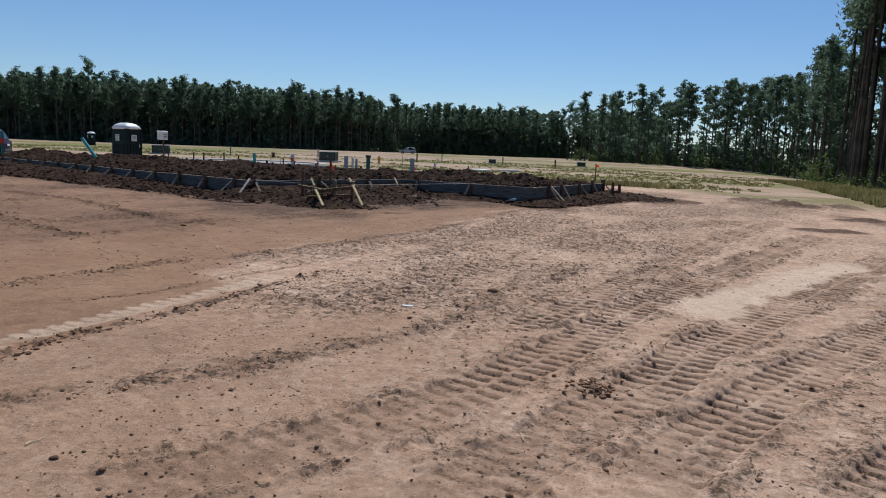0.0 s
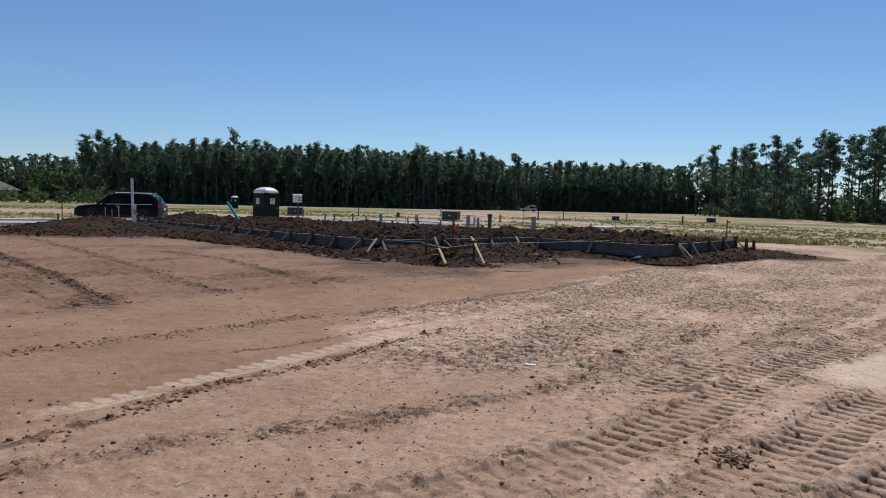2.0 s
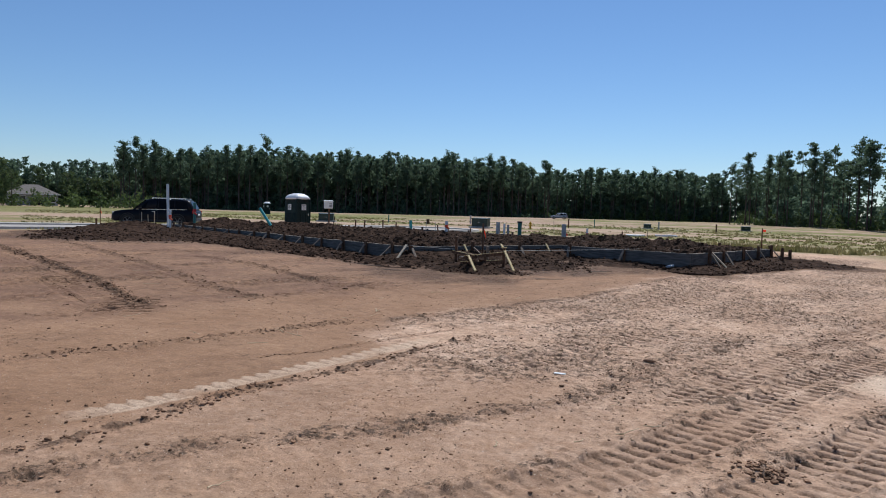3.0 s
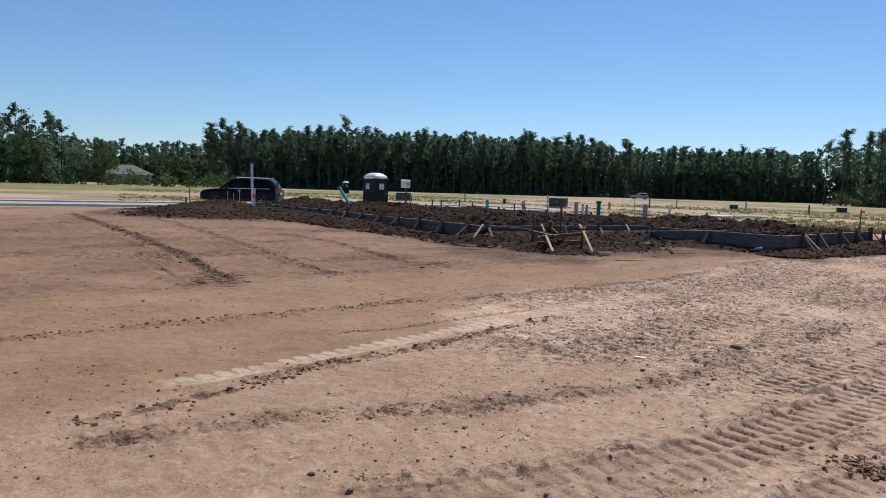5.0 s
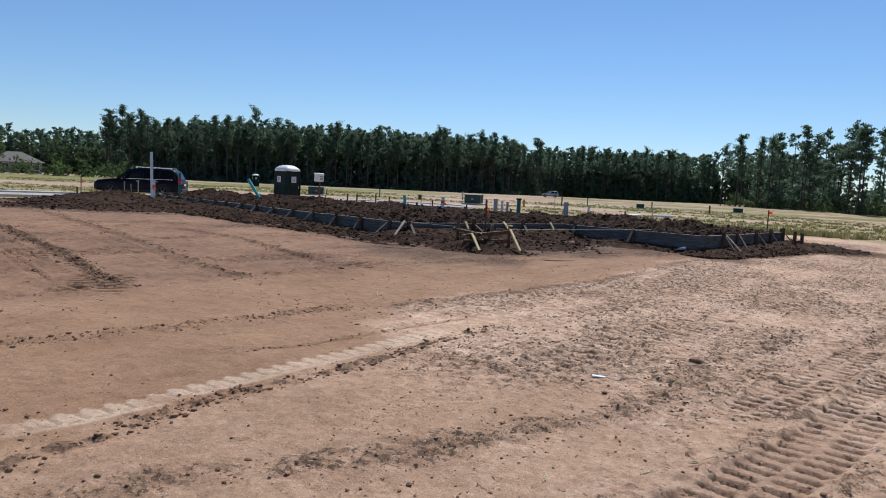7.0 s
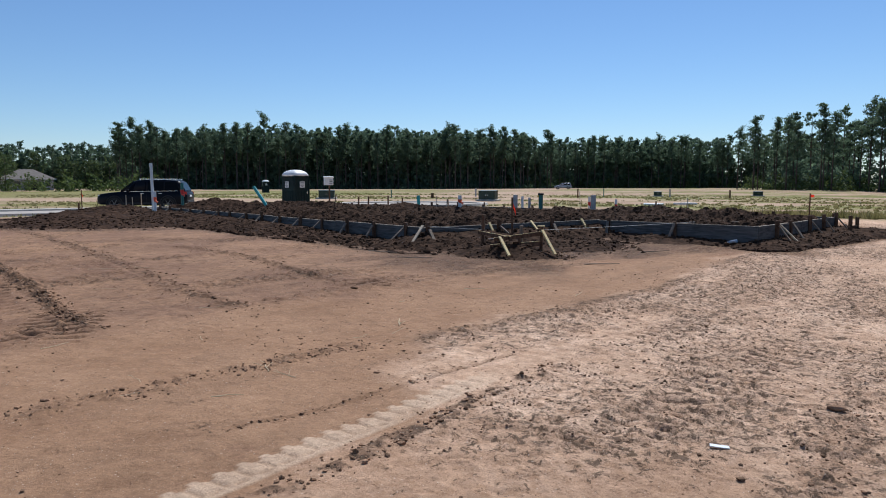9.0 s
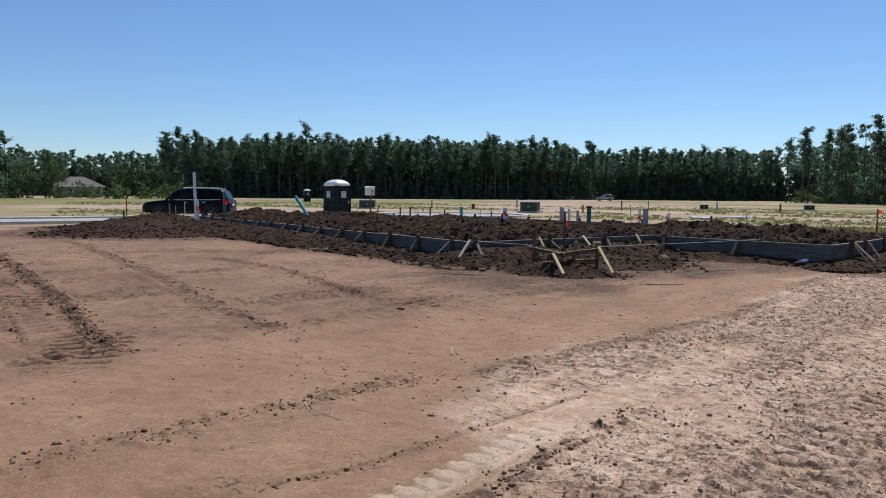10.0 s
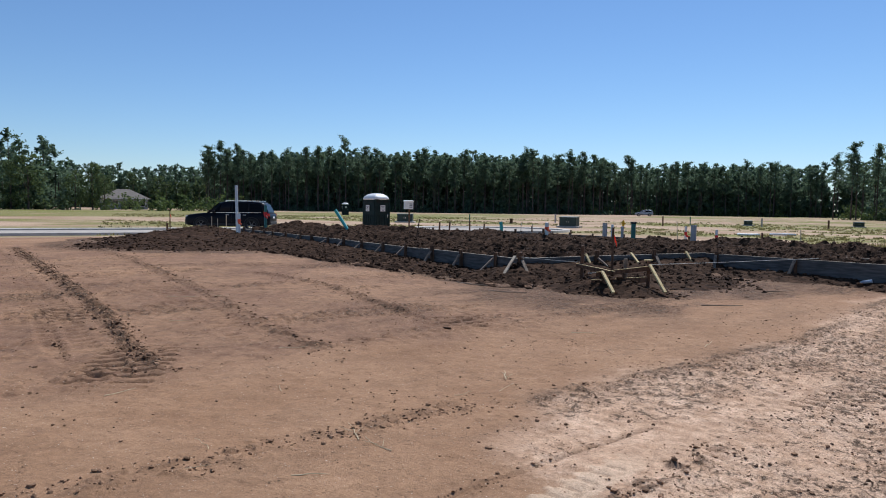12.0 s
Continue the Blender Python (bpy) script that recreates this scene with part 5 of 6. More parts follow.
# ---- house at the edge of the woods ----
def house(x, y, rz, label):
    h = thing("house", label, "house", at=pose(x, y, ground_z(x, y), 0, 0, rz))
    bm = bmesh.new()
    box(bm, (12, 11, 3.0), (0, 0, 1.5))
    part("wall", bm, M_WALL, h)
    bm = bmesh.new()
    v = [bm.verts.new(p) for p in ((-6.6, -6.1, 3.0), (6.6, -6.1, 3.0), (6.6, 6.1, 3.0), (-6.6, 6.1, 3.0), (-1.6, 0, 5.6), (1.6, 0, 5.6))]
    for f in ((0, 1, 5, 4), (1, 2, 5), (2, 3, 4, 5), (3, 0, 4), (3, 2, 1, 0)):
        bm.faces.new([v[k] for k in f])
    part("roof", bm, M_ROOF, h)
    bm = bmesh.new()
    box(bm, (13.3, 0.12, 0.22), (0, -6.12, 2.95))
    part("fascia", bm, M_SIGN, h)
    for x0, w in ((-4.5, 1.4), (-2.2, 1.4), (4.6, 1.4)):
        bm = bmesh.new()
        box(bm, (w + 0.2, 0.10, 1.7), (x0, -5.52, 1.7))
        frame_part = part("window", bm, M_SIGN, h)
        bm = bmesh.new()
        box(bm, (w, 0.06, 1.5), (x0, -5.56, 1.7))
        part("pane", bm, M_DARKGLASS, frame_part)
    bm = bmesh.new()
    box(bm, (3.0, 0.12, 2.3), (1.4, -5.54, 1.15))
    part("door", bm, M_DARKGLASS, h)


house(-148.5, 161.5, 44, "grey single-storey house with a hipped shingle roof")


# ---- trees ----
def tri_puff(rng, centre, radius, count, size, flat=0.75):
    """Small leaf-like triangles scattered in a puff."""
    c = centre + rng.normal(0, 1, (count, 3)) * np.array([radius, radius, radius * flat]) * 0.55
    a = rng.normal(0, 1, (count, 3))
    a /= np.linalg.norm(a, axis=1, keepdims=True)
    b = np.cross(a, rng.normal(0, 1, (count, 3)))
    b /= np.linalg.norm(b, axis=1, keepdims=True) + 1e-9
    s = size * rng.uniform(0.6, 1.3, (count, 1))
    return np.stack([c + a * s, c - a * s * 0.5 + b * s * 0.55, c - a * s * 0.5 - b * s * 0.55], 1)


def cone_shell(a, b, r0, r1, sides):
    """Points and faces of an open tapered limb."""
    a, b = np.asarray(a, float), np.asarray(b, float)
    w = (b - a) / np.linalg.norm(b - a)
    u = np.cross(w, (0.3, 0.9, 0.1) if abs(w[2]) > 0.8 else (0, 0, 1))
    u /= np.linalg.norm(u)
    v = np.cross(w, u)
    ang = np.arange(sides) * 2 * math.pi / sides
    circle_ = np.cos(ang)[:, None] * u + np.sin(ang)[:, None] * v
    pts = np.concatenate([a + r0 * circle_, b + r1 * circle_])
    f = [(k, (k + 1) % sides, sides + (k + 1) % sides, sides + k) for k in range(sides)]
    return pts, np.array(f)


def wood(shells):
    pts, faces, n = [], [], 0
    for p, f in shells:
        pts.append(p)
        faces.append(f + n)
        n += len(p)
    return np.concatenate(pts), np.concatenate(faces)


def pine(seed, tall=21.0, bare=0.55, limbs=30, puffs=2, leaf=0.46, count=13, spread=2.3, sides=7, girth=1.0):
    """A tall pine: a slim tapered trunk with a slight bend, limbs in its upper part and needle clumps on them."""
    rng = np.random.default_rng(seed)
    bend = rng.uniform(-0.5, 0.5, 2)

    def axis(h):
        t = h / tall
        return np.array([bend[0] * t * t, bend[1] * t * t, h])

    shells = []
    cuts = [-0.6, 0.4, tall * 0.3, tall * 0.6, tall * 0.85, tall * 0.985]
    radii = [0.30, 0.22, 0.17, 0.13, 0.07, 0.015]
    for h0, h1, r0, r1 in zip(cuts, cuts[1:], radii, radii[1:]):
        shells.append(cone_shell(axis(h0), axis(h1), r0 * girth, r1 * girth, sides))
    leaves = []
    gap_at = rng.uniform(0.25, 0.7)
    for k in range(limbs):
        rise = ((k + rng.uniform(0, 1)) / limbs) ** 0.85
        if abs(rise - gap_at) < 0.05:
            continue
        h = tall * (bare + (0.97 - bare) * rise)
        length = spread * (0.30 + 0.70 * math.sin(math.pi * min(1, 0.28 + 0.62 * rise))) * rng.uniform(0.35, 1.2)
        ang = rng.uniform(0, 2 * math.pi)
        way = np.array([math.cos(ang), math.sin(ang), rng.uniform(-0.1, 0.35) + 0.35 * rise])
        tip = axis(h) + way * length
        shells.append(cone_shell(axis(h), tip, 0.045, 0.012, 3))
        for j in range(puffs):
            at = axis(h) + way * length * (1.0 - 0.40 * j * rng.uniform(0.7, 1.2))
            leaves.append(tri_puff(rng, at + rng.normal(0, 0.15, 3), (0.70 - 0.10 * j) * rng.uniform(0.6, 1.35), count, leaf, 0.65))
    for k in range(5):
        h = tall * rng.uniform(0.25, bare)
        ang = rng.uniform(0, 2 * math.pi)
        shells.append(cone_shell(axis(h), axis(h) + np.array([math.cos(ang), math.sin(ang), 0.1]) * rng.uniform(0.4, 1.2), 0.03, 0.01, 3))
    leaves.append(tri_puff(rng, axis(tall * 0.97), 0.75, count, leaf * 0.9, 0.6))
    lv = np.concatenate(leaves).reshape(-1, 3)
    return wood(shells), (lv, np.arange(len(lv)).reshape(-1, 3))


def broadleaf(seed, tall=14.0, wide=4.5, puffs=70, leaf=0.5, count=12):
    """A bushy tree, leafy nearly to the ground, with an uneven outline."""
    rng = np.random.default_rng(seed)
    shells = [cone_shell((0, 0, -0.5), (0.1, 0, tall * 0.45), 0.28, 0.18, 7), cone_shell((0.1, 0, tall * 0.45), (0.2, 0.1, tall * 0.9), 0.18, 0.03, 6)]
    leaves = []
    for k in range(puffs):
        t = rng.uniform(0.12, 1.0)
        r = wide * math.sqrt(max(0.02, 1 - ((t - 0.48) / 0.56) ** 2)) * rng.uniform(0.35, 1.0)
        ang = rng.uniform(0, 2 * math.pi)
        at = np.array([r * math.cos(ang), r * math.sin(ang), tall * t])
        if k % 4 == 0:
            shells.append(cone_shell((0.1, 0, tall * max(0.12, t - 0.15)), at, 0.06, 0.015, 3))
        leaves.append(tri_puff(rng, at, 0.95 * rng.uniform(0.7, 1.3), count, leaf))
    lv = np.concatenate(leaves).reshape(-1, 3)
    return wood(shells), (lv, np.arange(len(lv)).reshape(-1, 3))


def tree_meshes(name, model, leaf_mat):
    (tv, tf), (lv, lf) = model
    return from_arrays(name + "_trunk", tv, tf, M_BARK, True), from_arrays(name + "_crown", lv, lf, leaf_mat)


pines = [tree_meshes("pine", pine(200 + k, 21 + 0.9 * (k % 3 - 1), 0.44 + 0.05 * (k % 4), 34, 3, 0.27, 22, 2.25), M_NEEDLE) for k in range(9)]
tall_pines = [tree_meshes("tall_pine", pine(300 + k, 22.0, 0.60, 30, 3, 0.24, 16, 1.9, 8, 0.8), M_NEEDLE) for k in range(4)]
broads = [tree_meshes("broadleaf", broadleaf(400 + k, 13 + 1.5 * (k % 3), 4.0 + 0.5 * (k % 2)), M_LEAF) for k in range(4)]


def plant(meshes, name, label, group, x, y, scale, rz, lift=0.0):
    t = thing(name, label, "tree", group, Matrix.Translation((x, y, ground_z(x, y) - 0.1 + lift)) @ Matrix.Rotation(rz, 4, "Z") @ Matrix.Diagonal((scale * 0.97, scale * 0.97, scale, 1)))
    for part_name, me in zip(("trunk", "crown"), meshes):
        ob = new(part_name, me)
        ob.parent = t
    return t


def walk_line(points, gap, rng, jitter):
    """Places along a line of points, about gap metres apart, with the line's left-hand direction."""
    out = []
    for (ax, ay), (bx, by) in zip(points, points[1:]):
        n = max(1, int(math.hypot(bx - ax, by - ay) / gap))
        nxv, nyv = -(by - ay), bx - ax
        ln = math.hypot(nxv, nyv)
        for k in range(n):
            u = (k + rng.uniform(-0.3, 0.3)) / n
            out.append((ax + (bx - ax) * u + rng.uniform(-jitter, jitter), ay + (by - ay) * u + rng.uniform(-jitter, jitter), nxv / ln, nyv / ln))
    return out


MIDWOOD = [(-153, 204), (-122, 199), (-94, 201), (-54, 218), (-30, 238), (-14, 262)]
RIGHTWOOD = [(-14, 264), (20, 276), (52, 274), (85, 262)]
NEARWOOD = [(38, 201), (54, 170), (63, 140), (60, 113), (48, 90)]
EDGEWOOD = [(39.5, 68), (35.5, 60), (29.5, 47), (26.5, 38), (26.5, 24)]
LEFTWOOD = [(-178, 88), (-142, 112), (-128, 122)]
BACKWOOD = [(-240, 165), (-215, 194), (-195, 222), (-170, 245)]

rng_t = np.random.default_rng(77)
tall_label, mid_label = "tall slim pine with a bare trunk at the wood's edge", "dark green pine in the row before the woods"
stuff_places = []
for line, gap, scale0, rows, row_gap in ((MIDWOOD, 2.5, 0.925, 9, 4.0), (RIGHTWOOD, 3.4, 0.90, 8, 5.0), (NEARWOOD, 3.7, 0.90, 3, 5.0)):
    for x, y, nx_, ny_ in walk_line(line, gap, rng_t, 1.6):
        plant(pines[rng_t.integers(9)], "pine_tree", mid_label, "pines along the field", x, y, scale0 * rng_t.uniform(0.80, 1.06), rng_t.uniform(0, 6.28))
    for r in range(1, rows):
        for x, y, nx_, ny_ in walk_line(line, gap * 1.15, rng_t, 1.5):
            stuff_places.append((x + nx_ * row_gap * r, y + ny_ * row_gap * r, scale0 * rng_t.uniform(0.74, 1.05), rng_t.integers(7), rng_t.uniform(0, 6.28), 0))
for x, y, nx_, ny_ in walk_line(EDGEWOOD, 1.3, rng_t, 0.7):
    plant(tall_pines[rng_t.integers(4)], "pine_tree", tall_label, "tall pines beside the clearing", x, y, rng_t.uniform(0.92, 1.08), rng_t.uniform(0, 6.28))
for r in range(1, 7):
    for x, y, nx_, ny_ in walk_line(EDGEWOOD, 2.4, rng_t, 1.2):
        stuff_places.append((x - nx_ * 0 + abs(nx_) * 3.2 * r, y + ny_ * 3.2 * r * 0.3, rng_t.uniform(0.95, 1.1), rng_t.integers(7), rng_t.uniform(0, 6.28), 0))
for line, gap, rows in ((LEFTWOOD, 4.5, 4), (BACKWOOD, 4.2, 6)):
    for x, y, nx_, ny_ in walk_line(line, gap, rng_t, 2.0):
        if rng_t.uniform() < 0.6:
            plant(broads[rng_t.integers(4)], "leafy_tree", "bushy green tree at the edge of the field", "leafy trees", x, y, rng_t.uniform(0.62, 0.9), rng_t.uniform(0, 6.28))
        else:
            plant(pines[rng_t.integers(9)], "pine_tree", mid_label, "pines along the field", x, y, rng_t.uniform(0.56, 0.7), rng_t.uniform(0, 6.28))
    for r in range(1, rows):
        for x, y, nx_, ny_ in walk_line(line, gap * 0.8, rng_t, 3.0):
            stuff_places.append((x + nx_ * 7 * r, y + ny_ * 7 * r, rng_t.uniform(0.68, 0.86), rng_t.integers(7), rng_t.uniform(0, 6.28), int(rng_t.uniform() < 0.3)))

for x, y, k, size in ((-131, 128, 0, 0.70), (-129, 131, 2, 0.66), (-127, 132.5, 1, 0.55)):
    plant(broads[k], "leafy_tree", "bushy green tree beside the house", "leafy trees", x, y, size, 1.7 * k)

for k, (x, y) in enumerate(((-152, 203), (-149, 200), (-146, 202), (-141, 199), (-136, 198), (-98, 199), (-104, 199), (-44, 222))):
    plant(pines[k % 7], "pine_tree", mid_label, "pines along the field", x, y, 1.0 + 0.03 * (k % 3), 2.1 * k)

for _ in range(70):
    stuff_places.append((rng_t.uniform(2, 32), rng_t.uniform(279, 312), 0.9 * rng_t.uniform(0.8, 1.05), rng_t.integers(7), rng_t.uniform(0, 6.28), 0))

# the woods behind the first row, too many to count
light_pines = [pine(500 + k, 21, 0.42 + 0.05 * (k % 3), 20, 2, 0.52, 13, 2.5, 4) for k in range(7)]
light_broads = [broadleaf(600 + k, 13, 4.2, 40, 0.7, 10) for k in range(7)]


def woods(name, pick, mat, label, places):
    """Many trees joined into one mesh: their trunks or their crowns."""
    vs, fs, n = [], [], 0
    for x, y, s, k, rz, broad in places:
        v, f = (light_broads if broad else light_pines)[k][pick]
        c, d = math.cos(rz), math.sin(rz)
        w = np.stack([v[:, 0] * c - v[:, 1] * d, v[:, 0] * d + v[:, 1] * c, v[:, 2]], -1) * s + np.array([x, y, ground_z(x, y) - 0.1])
        vs.append(w)
        fs.append(f + n)
        n += len(v)
    me = from_arrays(name, np.concatenate(vs), np.concatenate(fs), mat)
    return tagged(new(name, me), label, "woods", kind="stuff")


woods("woods_trunks", 0, M_BARK, "slim dark pine trunks standing close in the woods", stuff_places)
woods("woods_crowns", 1, M_NEEDLE, "dense dark green pine crowns of the woods", stuff_places)


def undergrowth(name, line, gap, depth, tall, mat, label, seed, leaf=0.35, count=14, start=0.0):
    """Shrubs and saplings along the foot of the woods."""
    rng = np.random.default_rng(seed)
    out = []
    for x, y, nx_, ny_ in walk_line(line, gap, rng, 1.0):
        back = start + rng.uniform(0, 1) ** 1.5 * depth
        px, py = x + nx_ * back, y + ny_ * back
        z, h = ground_z(px, py), tall * rng.uniform(0.3, 1.1) * (0.6 + 0.5 * min(1, back / 4))
        for j in range(max(2, int(h / 0.9))):
            out.append(tri_puff(rng, np.array([px + rng.normal(0, 0.5), py + rng.normal(0, 0.5), z + h * (j + 0.5) / max(2, int(h / 0.9))]), 0.9, count, leaf))
    v = np.concatenate(out).reshape(-1, 3)
    me = from_arrays(name, v, np.arange(len(v)).reshape(-1, 3), mat)
    return tagged(new(name, me), label, "undergrowth", kind="stuff")


undergrowth("undergrowth", MIDWOOD, 0.5, 16, 2.6, M_NEEDLE, "low dark shrubs under the pines", 1, 0.45)
undergrowth("undergrowth", MIDWOOD[-2:] + RIGHTWOOD, 0.45, 12, 5.0, M_SHRUB, "green saplings and shrubs before the pines", 2, 0.42)
undergrowth("undergrowth", NEARWOOD, 0.4, 10, 4.5, M_SHRUB, "green saplings and shrubs before the pines", 3, 0.35)
undergrowth("undergrowth", EDGEWOOD, 0.3, 6, 1.4, M_SHRUB, "low green shrubs at the foot of the tall pines", 4, 0.16, 22)
for k, (line, gap, depth, high, leaf) in enumerate(((MIDWOOD, 0.28, 30, 12.5, 0.85), (RIGHTWOOD, 0.24, 36, 11.5, 0.8), (NEARWOOD, 0.5, 20, 7.5, 0.6), (EDGEWOOD, 0.16, 20, 12.0, 0.45), (LEFTWOOD, 0.5, 16, 10.0, 0.7), (BACKWOOD, 0.4, 30, 12.5, 0.9))):
    undergrowth("undergrowth", line, gap, depth, high, M_NEEDLE, "shaded young trees standing inside the woods", 40 + k, leaf, 11, 3.5)
undergrowth("undergrowth", [(-2, 276), (16, 281), (34, 284)], 0.09, 14, 12.0, M_NEEDLE, "shaded young trees standing inside the woods", 48, 0.85, 11)
undergrowth("undergrowth", [(-131, 132), (-112, 136), (-104, 158)], 0.7, 6, 4.0, M_SHRUB, "green shrubs beside the house", 7, 0.4)
undergrowth("undergrowth", LEFTWOOD, 0.8, 8, 3.5, M_LEAF, "bushy shrubs at the edge of the field", 5, 0.4)
undergrowth("undergrowth", BACKWOOD, 0.8, 10, 5.0, M_LEAF, "bushy shrubs before the far woods", 6, 0.5)


# ---- clods, straw, grass and litter ----
def clod_shape(rng, tall=(0.35, 0.6)):
    """An irregular lump with twenty faces."""
    bm = bmesh.new()
    bmesh.ops.create_icosphere(bm, subdivisions=1, radius=1)
    v = np.array([tuple(q.co) for q in bm.verts])
    f = np.array([[q.index for q in p.verts] for p in bm.faces])
    bm.free()
    return v * rng.uniform(0.55, 1.25, (len(v), 1)) * np.array([1, rng.uniform(0.6, 1.0), rng.uniform(*tall)]), f


def scatter(name, places, mat, label, category, seed, tall=(0.4, 0.7)):
    """Many lumps joined into one mesh: rows of x, y, z, size."""
    rng = np.random.default_rng(seed)
    shapes = [clod_shape(rng, tall) for _ in range(12)]
    vs, fs, n = [], [], 0
    for x, y, z, s in places:
        v, f = shapes[rng.integers(12)]
        a = rng.uniform(0, 6.28)
        c, d = math.cos(a), math.sin(a)
        vs.append(np.stack([v[:, 0] * c - v[:, 1] * d, v[:, 0] * d + v[:, 1] * c, v[:, 2]], -1) * s + np.array([x, y, z + 0.25 * s]))
        fs.append(f + n)
        n += len(v)
    me = from_arrays(name, np.concatenate(vs), np.concatenate(fs), mat)
    return tagged(new(name, me), label, category, kind="stuff")


rng_c = np.random.default_rng(5)
spots = []
DENSE = {"pale": (0.19, 0.05, 10), "rut": (0.0, 0.16, 30), "rough": (0.0, 0.07, 110), "clods": (0.0, 0.09, 110), "ridge": (0.0, 0.09, 130), "ridge2": (0.0, 0.16, 60), "lugs": (0.0, 0.24, 12), "deep": (0.0, 0.25, 60), "faint": (0.0, 0.28, 4), "line": (0.0, 0.03, 30)}
for kind, pts, half, gap in TRACKS:
    off, sd, per_m = DENSE[kind]
    grow = {"ridge": 1.5, "ridge2": 1.1, "clods": 1.0, "rough": 1.2}.get(kind, 1.0)
    for (ax, ay), (bx, by) in zip(pts, pts[1:]):
        ln = math.hypot(bx - ax, by - ay)
        for _ in range(rng_c.poisson(per_m * ln * (0.4 + 1.2 * float(vnoise(np.array([ax * 1.7]), np.array([ay * 1.7]), 44)[0])))):
            u, d = rng_c.uniform(), rng_c.normal(0, sd) - off
            x, y = ax + (bx - ax) * u - (by - ay) / ln * d, ay + (by - ay) * u + (bx - ax) / ln * d
            spots.append((x, y, ground_z(x, y), grow * float(np.clip(rng_c.lognormal(-4.75, 0.5), 0.004, 0.03))))
for (ax, ay), (bx, by) in zip(EDGE, EDGE[1:]):
    ln = math.hypot(bx - ax, by - ay)
    if ay > 5:
        for _ in range(rng_c.poisson((16 if ay > 9 else 5) * ln)):
            u, d = rng_c.uniform(), rng_c.normal(0, 0.16)
            x, y = ax + (bx - ax) * u - (by - ay) / ln * d, ay + (by - ay) * u + (bx - ax) / ln * d
            spots.append((x, y, ground_z(x, y), float(np.clip(rng_c.lognormal(-4.8, 0.45), 0.004, 0.03))))
for _ in range(9000):
    r = 3.0 + 14 * rng_c.uniform() ** 1.3
    a = rng_c.uniform(-0.9, 0.75)
    x, y = r * math.sin(a), r * math.cos(a)
    if float(fbm(np.array([x]), np.array([y]), 1.1, 4)[0]) + rng_c.normal(0, 0.08) > 0.50 - 0.0 + 0.12 * (x < -0.45 * y):
        spots.append((x, y, ground_z(x, y), float(np.clip(rng_c.lognormal(-5.0, 0.5), 0.003, 0.024))))
for _ in range(110):
    x, y = float(rng_c.normal(1.38, 0.09)), float(rng_c.normal(4.99, 0.08))
    spots.append((x, y, ground_z(x, y), float(np.clip(rng_c.lognormal(-4.2, 0.4), 0.006, 0.03))))
for _ in range(6500):
    x = float(rng_c.uniform(-14, 1))
    y = float(rng_c.uniform(6, 17))
    if float(fbm(np.array([x * 0.6]), np.array([y]), 0.9, 19)[0]) + float(rng_c.normal(0, 0.06)) > 0.52:
        spots.append((x, y, ground_z(x, y), float(np.clip(rng_c.lognormal(-4.9, 0.45), 0.004, 0.025))))
crumbs = []
kx, ky = rng_c.uniform(-2.6, 7.5, 70000), rng_c.uniform(5.5, 18, 70000)
_, k_brown, _, _, k_churn, _ = relief(kx, ky)
grouped = fbm((0.56 * kx + 0.83 * ky) * 0.6, 0.56 * ky - 0.83 * kx, 0.28, 61)
keep = (k_brown < 0.5) & (k_churn * grouped > rng_c.uniform(0.30, 0.52, 70000)) & (kx < 0.6 * ky)
for x, y in np.stack([kx, ky], -1)[keep][:6000]:
    crumbs.append((x, y, ground_z(x, y), float(np.clip(rng_c.lognormal(-4.95, 0.45), 0.004, 0.02))))
scatter("soil_crumbs", crumbs, M_CRUMB, "dark damp crumbs turned up on pale sand", "clods", 12)
scatter("soil_clods", spots, M_CLOD, "crumbled brown soil clods strewn along the wheel marks", "clods", 8)

spots = []
lx, ly = rng_c.uniform(-22, 8, 60000), rng_c.uniform(13.3, 31, 60000)
lz = fill(lx, ly)
good = (rng_c.uniform(0, 1, 60000) < (16.0 / np.maximum(ly, 12.0)) ** 2) & (lz > land(lx, ly) - 0.04) & (fbm(lx, ly, 0.8, 62) + rng_c.normal(0, 0.10, 60000) > 0.38)
sizes = np.clip(rng_c.lognormal(-3.85, 0.5, 60000), 0.012, 0.075)
spots = [tuple(q) for q in np.stack([lx, ly, lz, sizes], -1)[good][:15000]]
scatter("earth_lumps", spots, M_DARKCLOD, "dark lumps of dug earth on the banks", "clods", 9, (0.6, 0.95))

for x, y, s, mat, label in ((0.9, 7.92, 0.075, M_CLOD, "single brown clod lying on pale sand"), (-3.85, 11.5, 0.05, M_DARKCLOD, "small dark clod lying on brown soil"), (-2.41, 7.95, 0.03, M_CLOD, "small clod lying on brown soil")):
    rng = np.random.default_rng(int(abs(x * 100)))
    v, f = clod_shape(rng)
    me = from_arrays("clod", v * s * np.array([1.2, 0.9, 0.5]), f, mat, True)
    ob = tagged(new("clod", me), label, "clod")
    ob.location = (x, y, ground_z(x, y) + 0.2 * s)


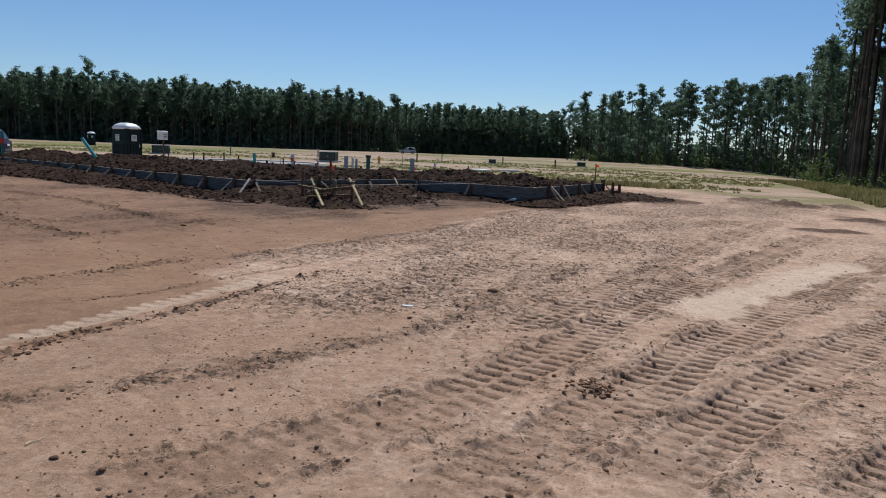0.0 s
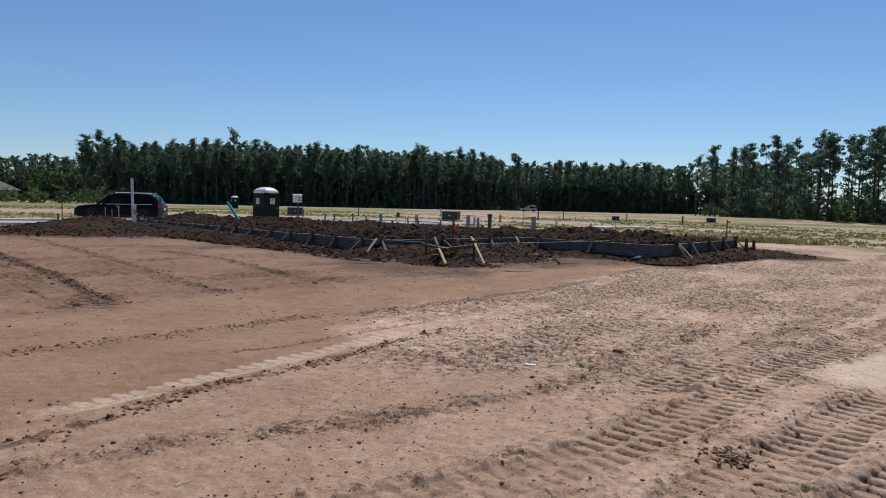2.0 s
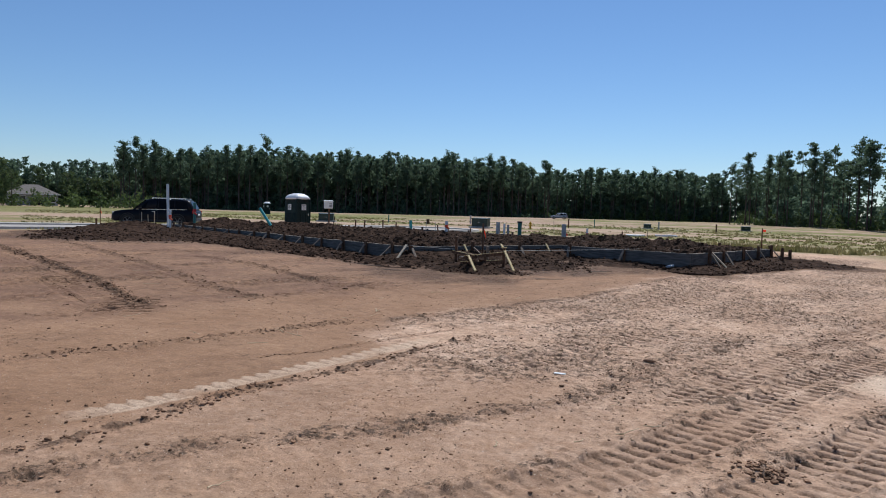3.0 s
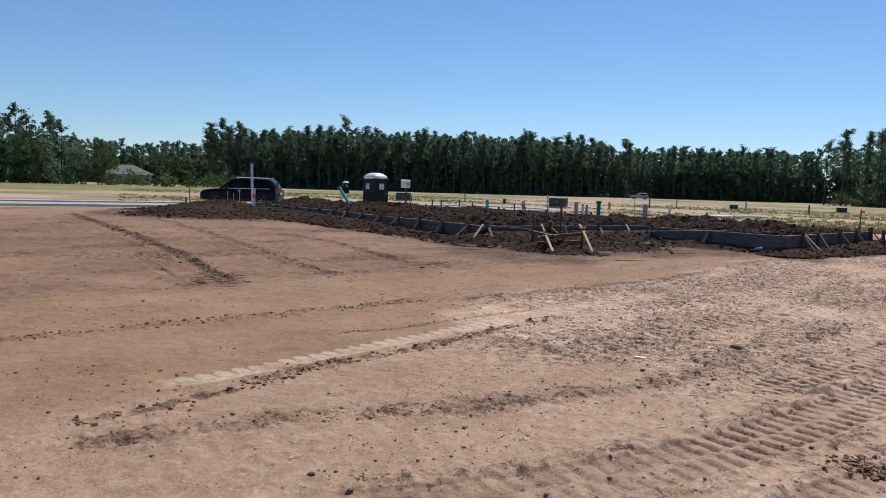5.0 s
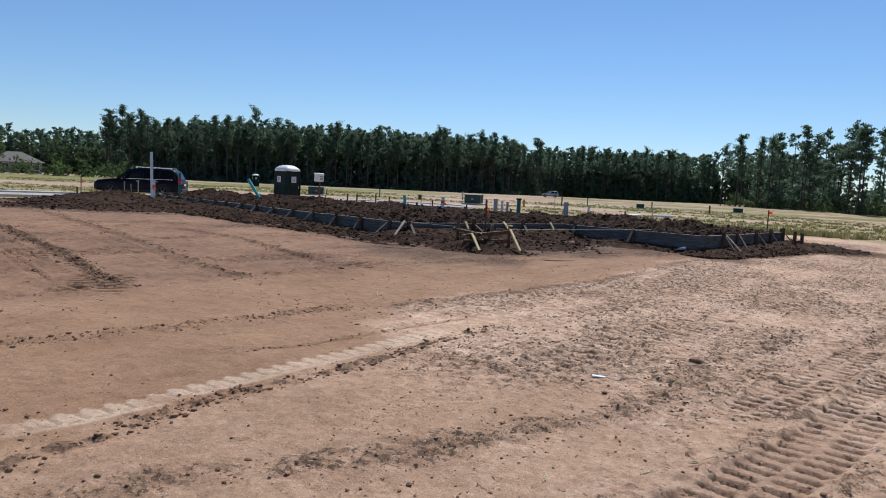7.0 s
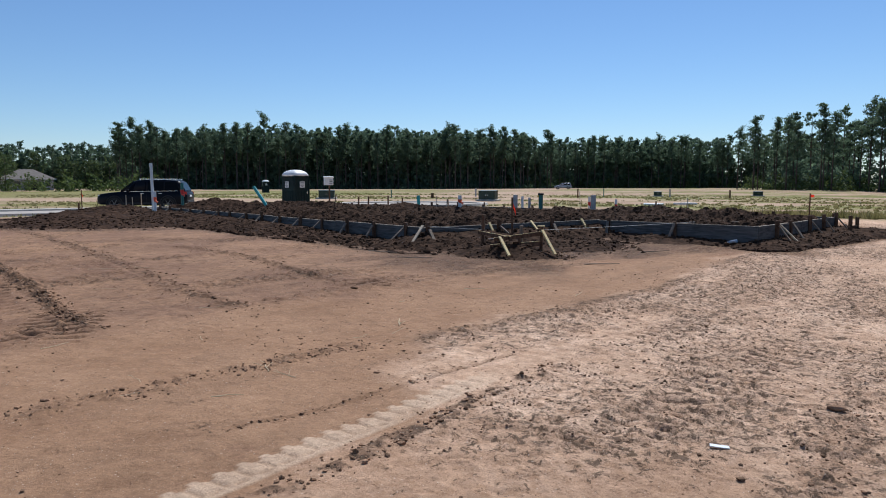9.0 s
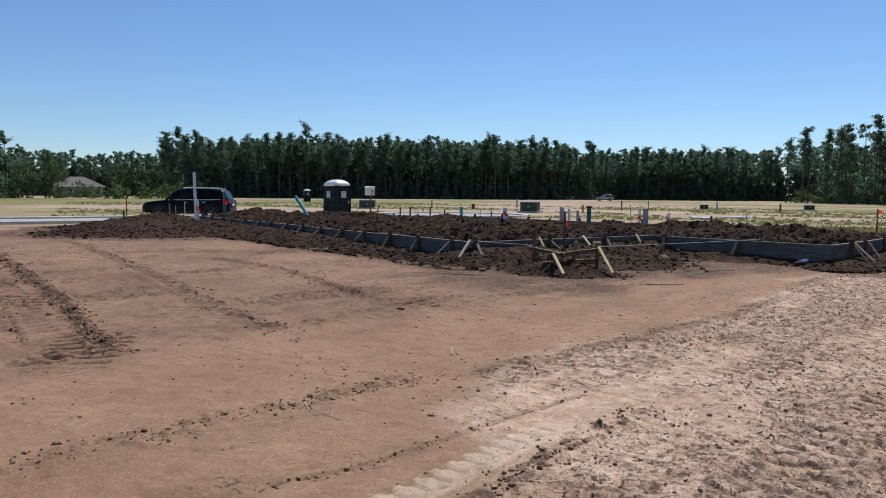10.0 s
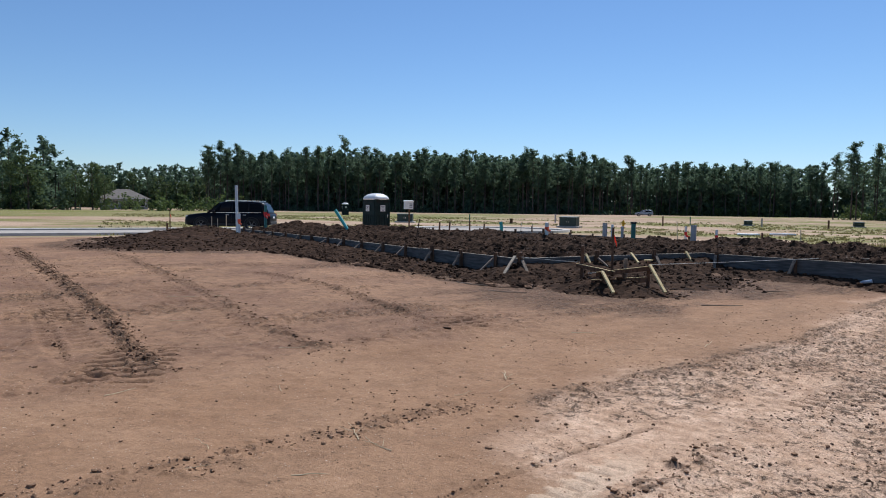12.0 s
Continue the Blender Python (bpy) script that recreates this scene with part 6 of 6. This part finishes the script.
def stick(x, y, long, rz, mat, label, name="stick", r=0.006):
    bm = bmesh.new()
    p = Vector((-long / 2, 0, 0))
    for k in range(4):
        q = p + Vector((long / 4, random.uniform(-0.02, 0.02), random.uniform(-0.004, 0.012)))
        tube(bm, p, q, r * (1 - 0.15 * k), r * (0.85 - 0.15 * k), 5)
        p = q
    if name == "twig":
        tube(bm, (0, 0, 0), (long * 0.25, long * 0.2, 0.02), r * 0.7, r * 0.3, 5)
        tube(bm, (-long * 0.2, 0, 0), (long * 0.05, -long * 0.22, 0.02), r * 0.6, r * 0.3, 5)
    ob = part(name, bm, mat)
    ob.matrix_world = pose(x, y, ground_z(x, y) + 0.008, 0, 0, rz)
    return tagged(ob, label, name, "sticks on the soil")


bm = bmesh.new()
box(bm, (0.11, 0.035, 0.006), (0, 0, 0.012), Euler((0.12, 0.05, 0.1)).to_matrix(), 0.002)
ob = part("plastic_scrap", bm, M_SIGN)
ob.matrix_world = pose(-0.01, 7.02, ground_z(-0.01, 7.02), 0, 0, -8)
tagged(ob, "thin white scrap of plastic lying on the sand", "scrap")
random.seed(4)
stick(-3.35, 7.9, 0.34, 130, M_STRAW, "thin dry forked twig on the soil", "twig", 0.0035)
stick(-3.1, 7.75, 0.30, 150, M_STRAW, "thin dry forked twig on the soil", "twig", 0.003)
stick(-2.7, 9.7, 0.22, 100, M_STRAW, "thin dry forked twig on the soil", "twig")
for x, y, l, rz in ((-3.25, 7.15, 0.22, 20), (-0.9, 11.9, 0.25, 60), (-2.3, 12.0, 0.3, 10), (-8.2, 12.2, 0.5, 10), (-5.4, 8.0, 0.25, 70), (-1.75, 3.75, 0.14, 60), (0.75, 4.15, 0.14, 120), (0.55, 5.4, 0.2, 30), (0.75, 5.6, 0.16, 10), (-0.35, 4.9, 0.12, 90), (0.2, 5.2, 0.14, 70), (-0.6, 15.0, 0.6, 5), (-3.9, 14.9, 0.7, -10), (-4.7, 15.6, 0.8, -25), (0.5, 17.3, 0.5, 5)):
    stick(x, y, l, rz, M_STRAW if y < 14 else M_OLDWOOD, "dry straw-coloured stick on the soil" if y < 14 else "grey stick half buried in the soil", "stick", 0.004 if y < 14 else 0.012)

for x, y, l, rz in ((-2.9, 9.02, 0.16, 35), (-2.6, 9.3, 0.2, 60), (-4.3, 8.6, 0.18, 110), (-5.0, 9.9, 0.3, 20), (-3.0, 10.9, 0.2, 75), (-6.9, 10.6, 0.35, 15), (-7.6, 12.4, 0.4, 5), (-1.2, 7.2, 0.12, 100), (0.5, 6.1, 0.14, 40), (-4.1, 7.3, 0.2, 150), (-3.9, 7.0, 0.16, 20)):
    stick(x, y, l, rz, M_STRAW, "thin dry straw lying on the soil", "straw", 0.0025)

bm = bmesh.new()
tube(bm, (-0.10, 0, 0.035), (0.06, 0, 0.035), 0.034, 0.034, 12)
tube(bm, (0.06, 0, 0.035), (0.10, 0, 0.035), 0.034, 0.013, 12)
bottle = part("plastic_bottle", bm, M_BOTTLE, None, "", True)
bottle.matrix_world = pose(2.25, 19.0, fill_z(2.25, 19.0) + 0.02, 0, 12, 150)
tagged(bottle, "crumpled clear plastic bottle lying in the earth", "bottle")
bm = bmesh.new()
tube(bm, (-0.10, 0, 0.035), (0.10, 0.0, 0.035), 0.017, 0.017, 10)
cap_ob = part("bottle_cap", bm, M_WHITEPVC, bottle)
cap_ob.scale = (0.1, 1, 1)
cap_ob.location = (0.105, 0, 0)


def tufts(name, count, place, tall, label, seed, blades=7):
    """Grass blades in tufts."""
    rng = np.random.default_rng(seed)
    out = []
    for _ in range(count):
        x, y, s = place(rng)
        z = ground_z(x, y)
        for _b in range(blades):
            a, h = rng.uniform(0, 6.28), tall * s * rng.uniform(0.5, 1.2)
            r, w = 0.12 * s * rng.uniform(0, 1), 0.018 + 0.02 * s
            bx, by = x + r * math.cos(a), y + r * math.sin(a)
            out.append([(bx - w, by, z - 0.01), (bx + w, by, z - 0.01), (bx + 0.35 * h * math.cos(a), by + 0.35 * h * math.sin(a), z + h)])
    v = np.array(out).reshape(-1, 3)
    me = from_arrays(name, v, np.arange(len(v)).reshape(-1, 3), M_BLADE)
    return tagged(new(name, me), label, "grass", kind="stuff")


def in_verge(rng):
    y = rng.uniform(20, 70)
    return 15.6 + 0.375 * (y - 23.4) + rng.exponential(3.0), y, rng.uniform(0.5, 1.2)


def in_field(rng):
    while True:
        r, a = rng.uniform(34, 120), rng.uniform(-0.75, 0.45)
        x, y = r * math.sin(a), r * math.cos(a)
        i, j, _u, _v = ground_cell(x, y)
        if masks["grass"].reshape(ny, nx)[j, i] > 0.4 and road_d.reshape(ny, nx)[j, i] > 0.6:
            return x, y, rng.uniform(0.7, 1.8)


tufts("grass", 2600, in_verge, 0.28, "green grass along the foot of the pines", 31)
tufts("grass", 4000, in_field, 0.09, "yellowing grass tufts in the sandy field", 32, 6)
tufts("grass", 260, lambda r: (float(r.normal(8.6, 1.8)), float(r.normal(35.5, 1.5)), float(r.uniform(0.8, 1.6))), 0.2, "weedy grass clump beside the pad", 33, 9)
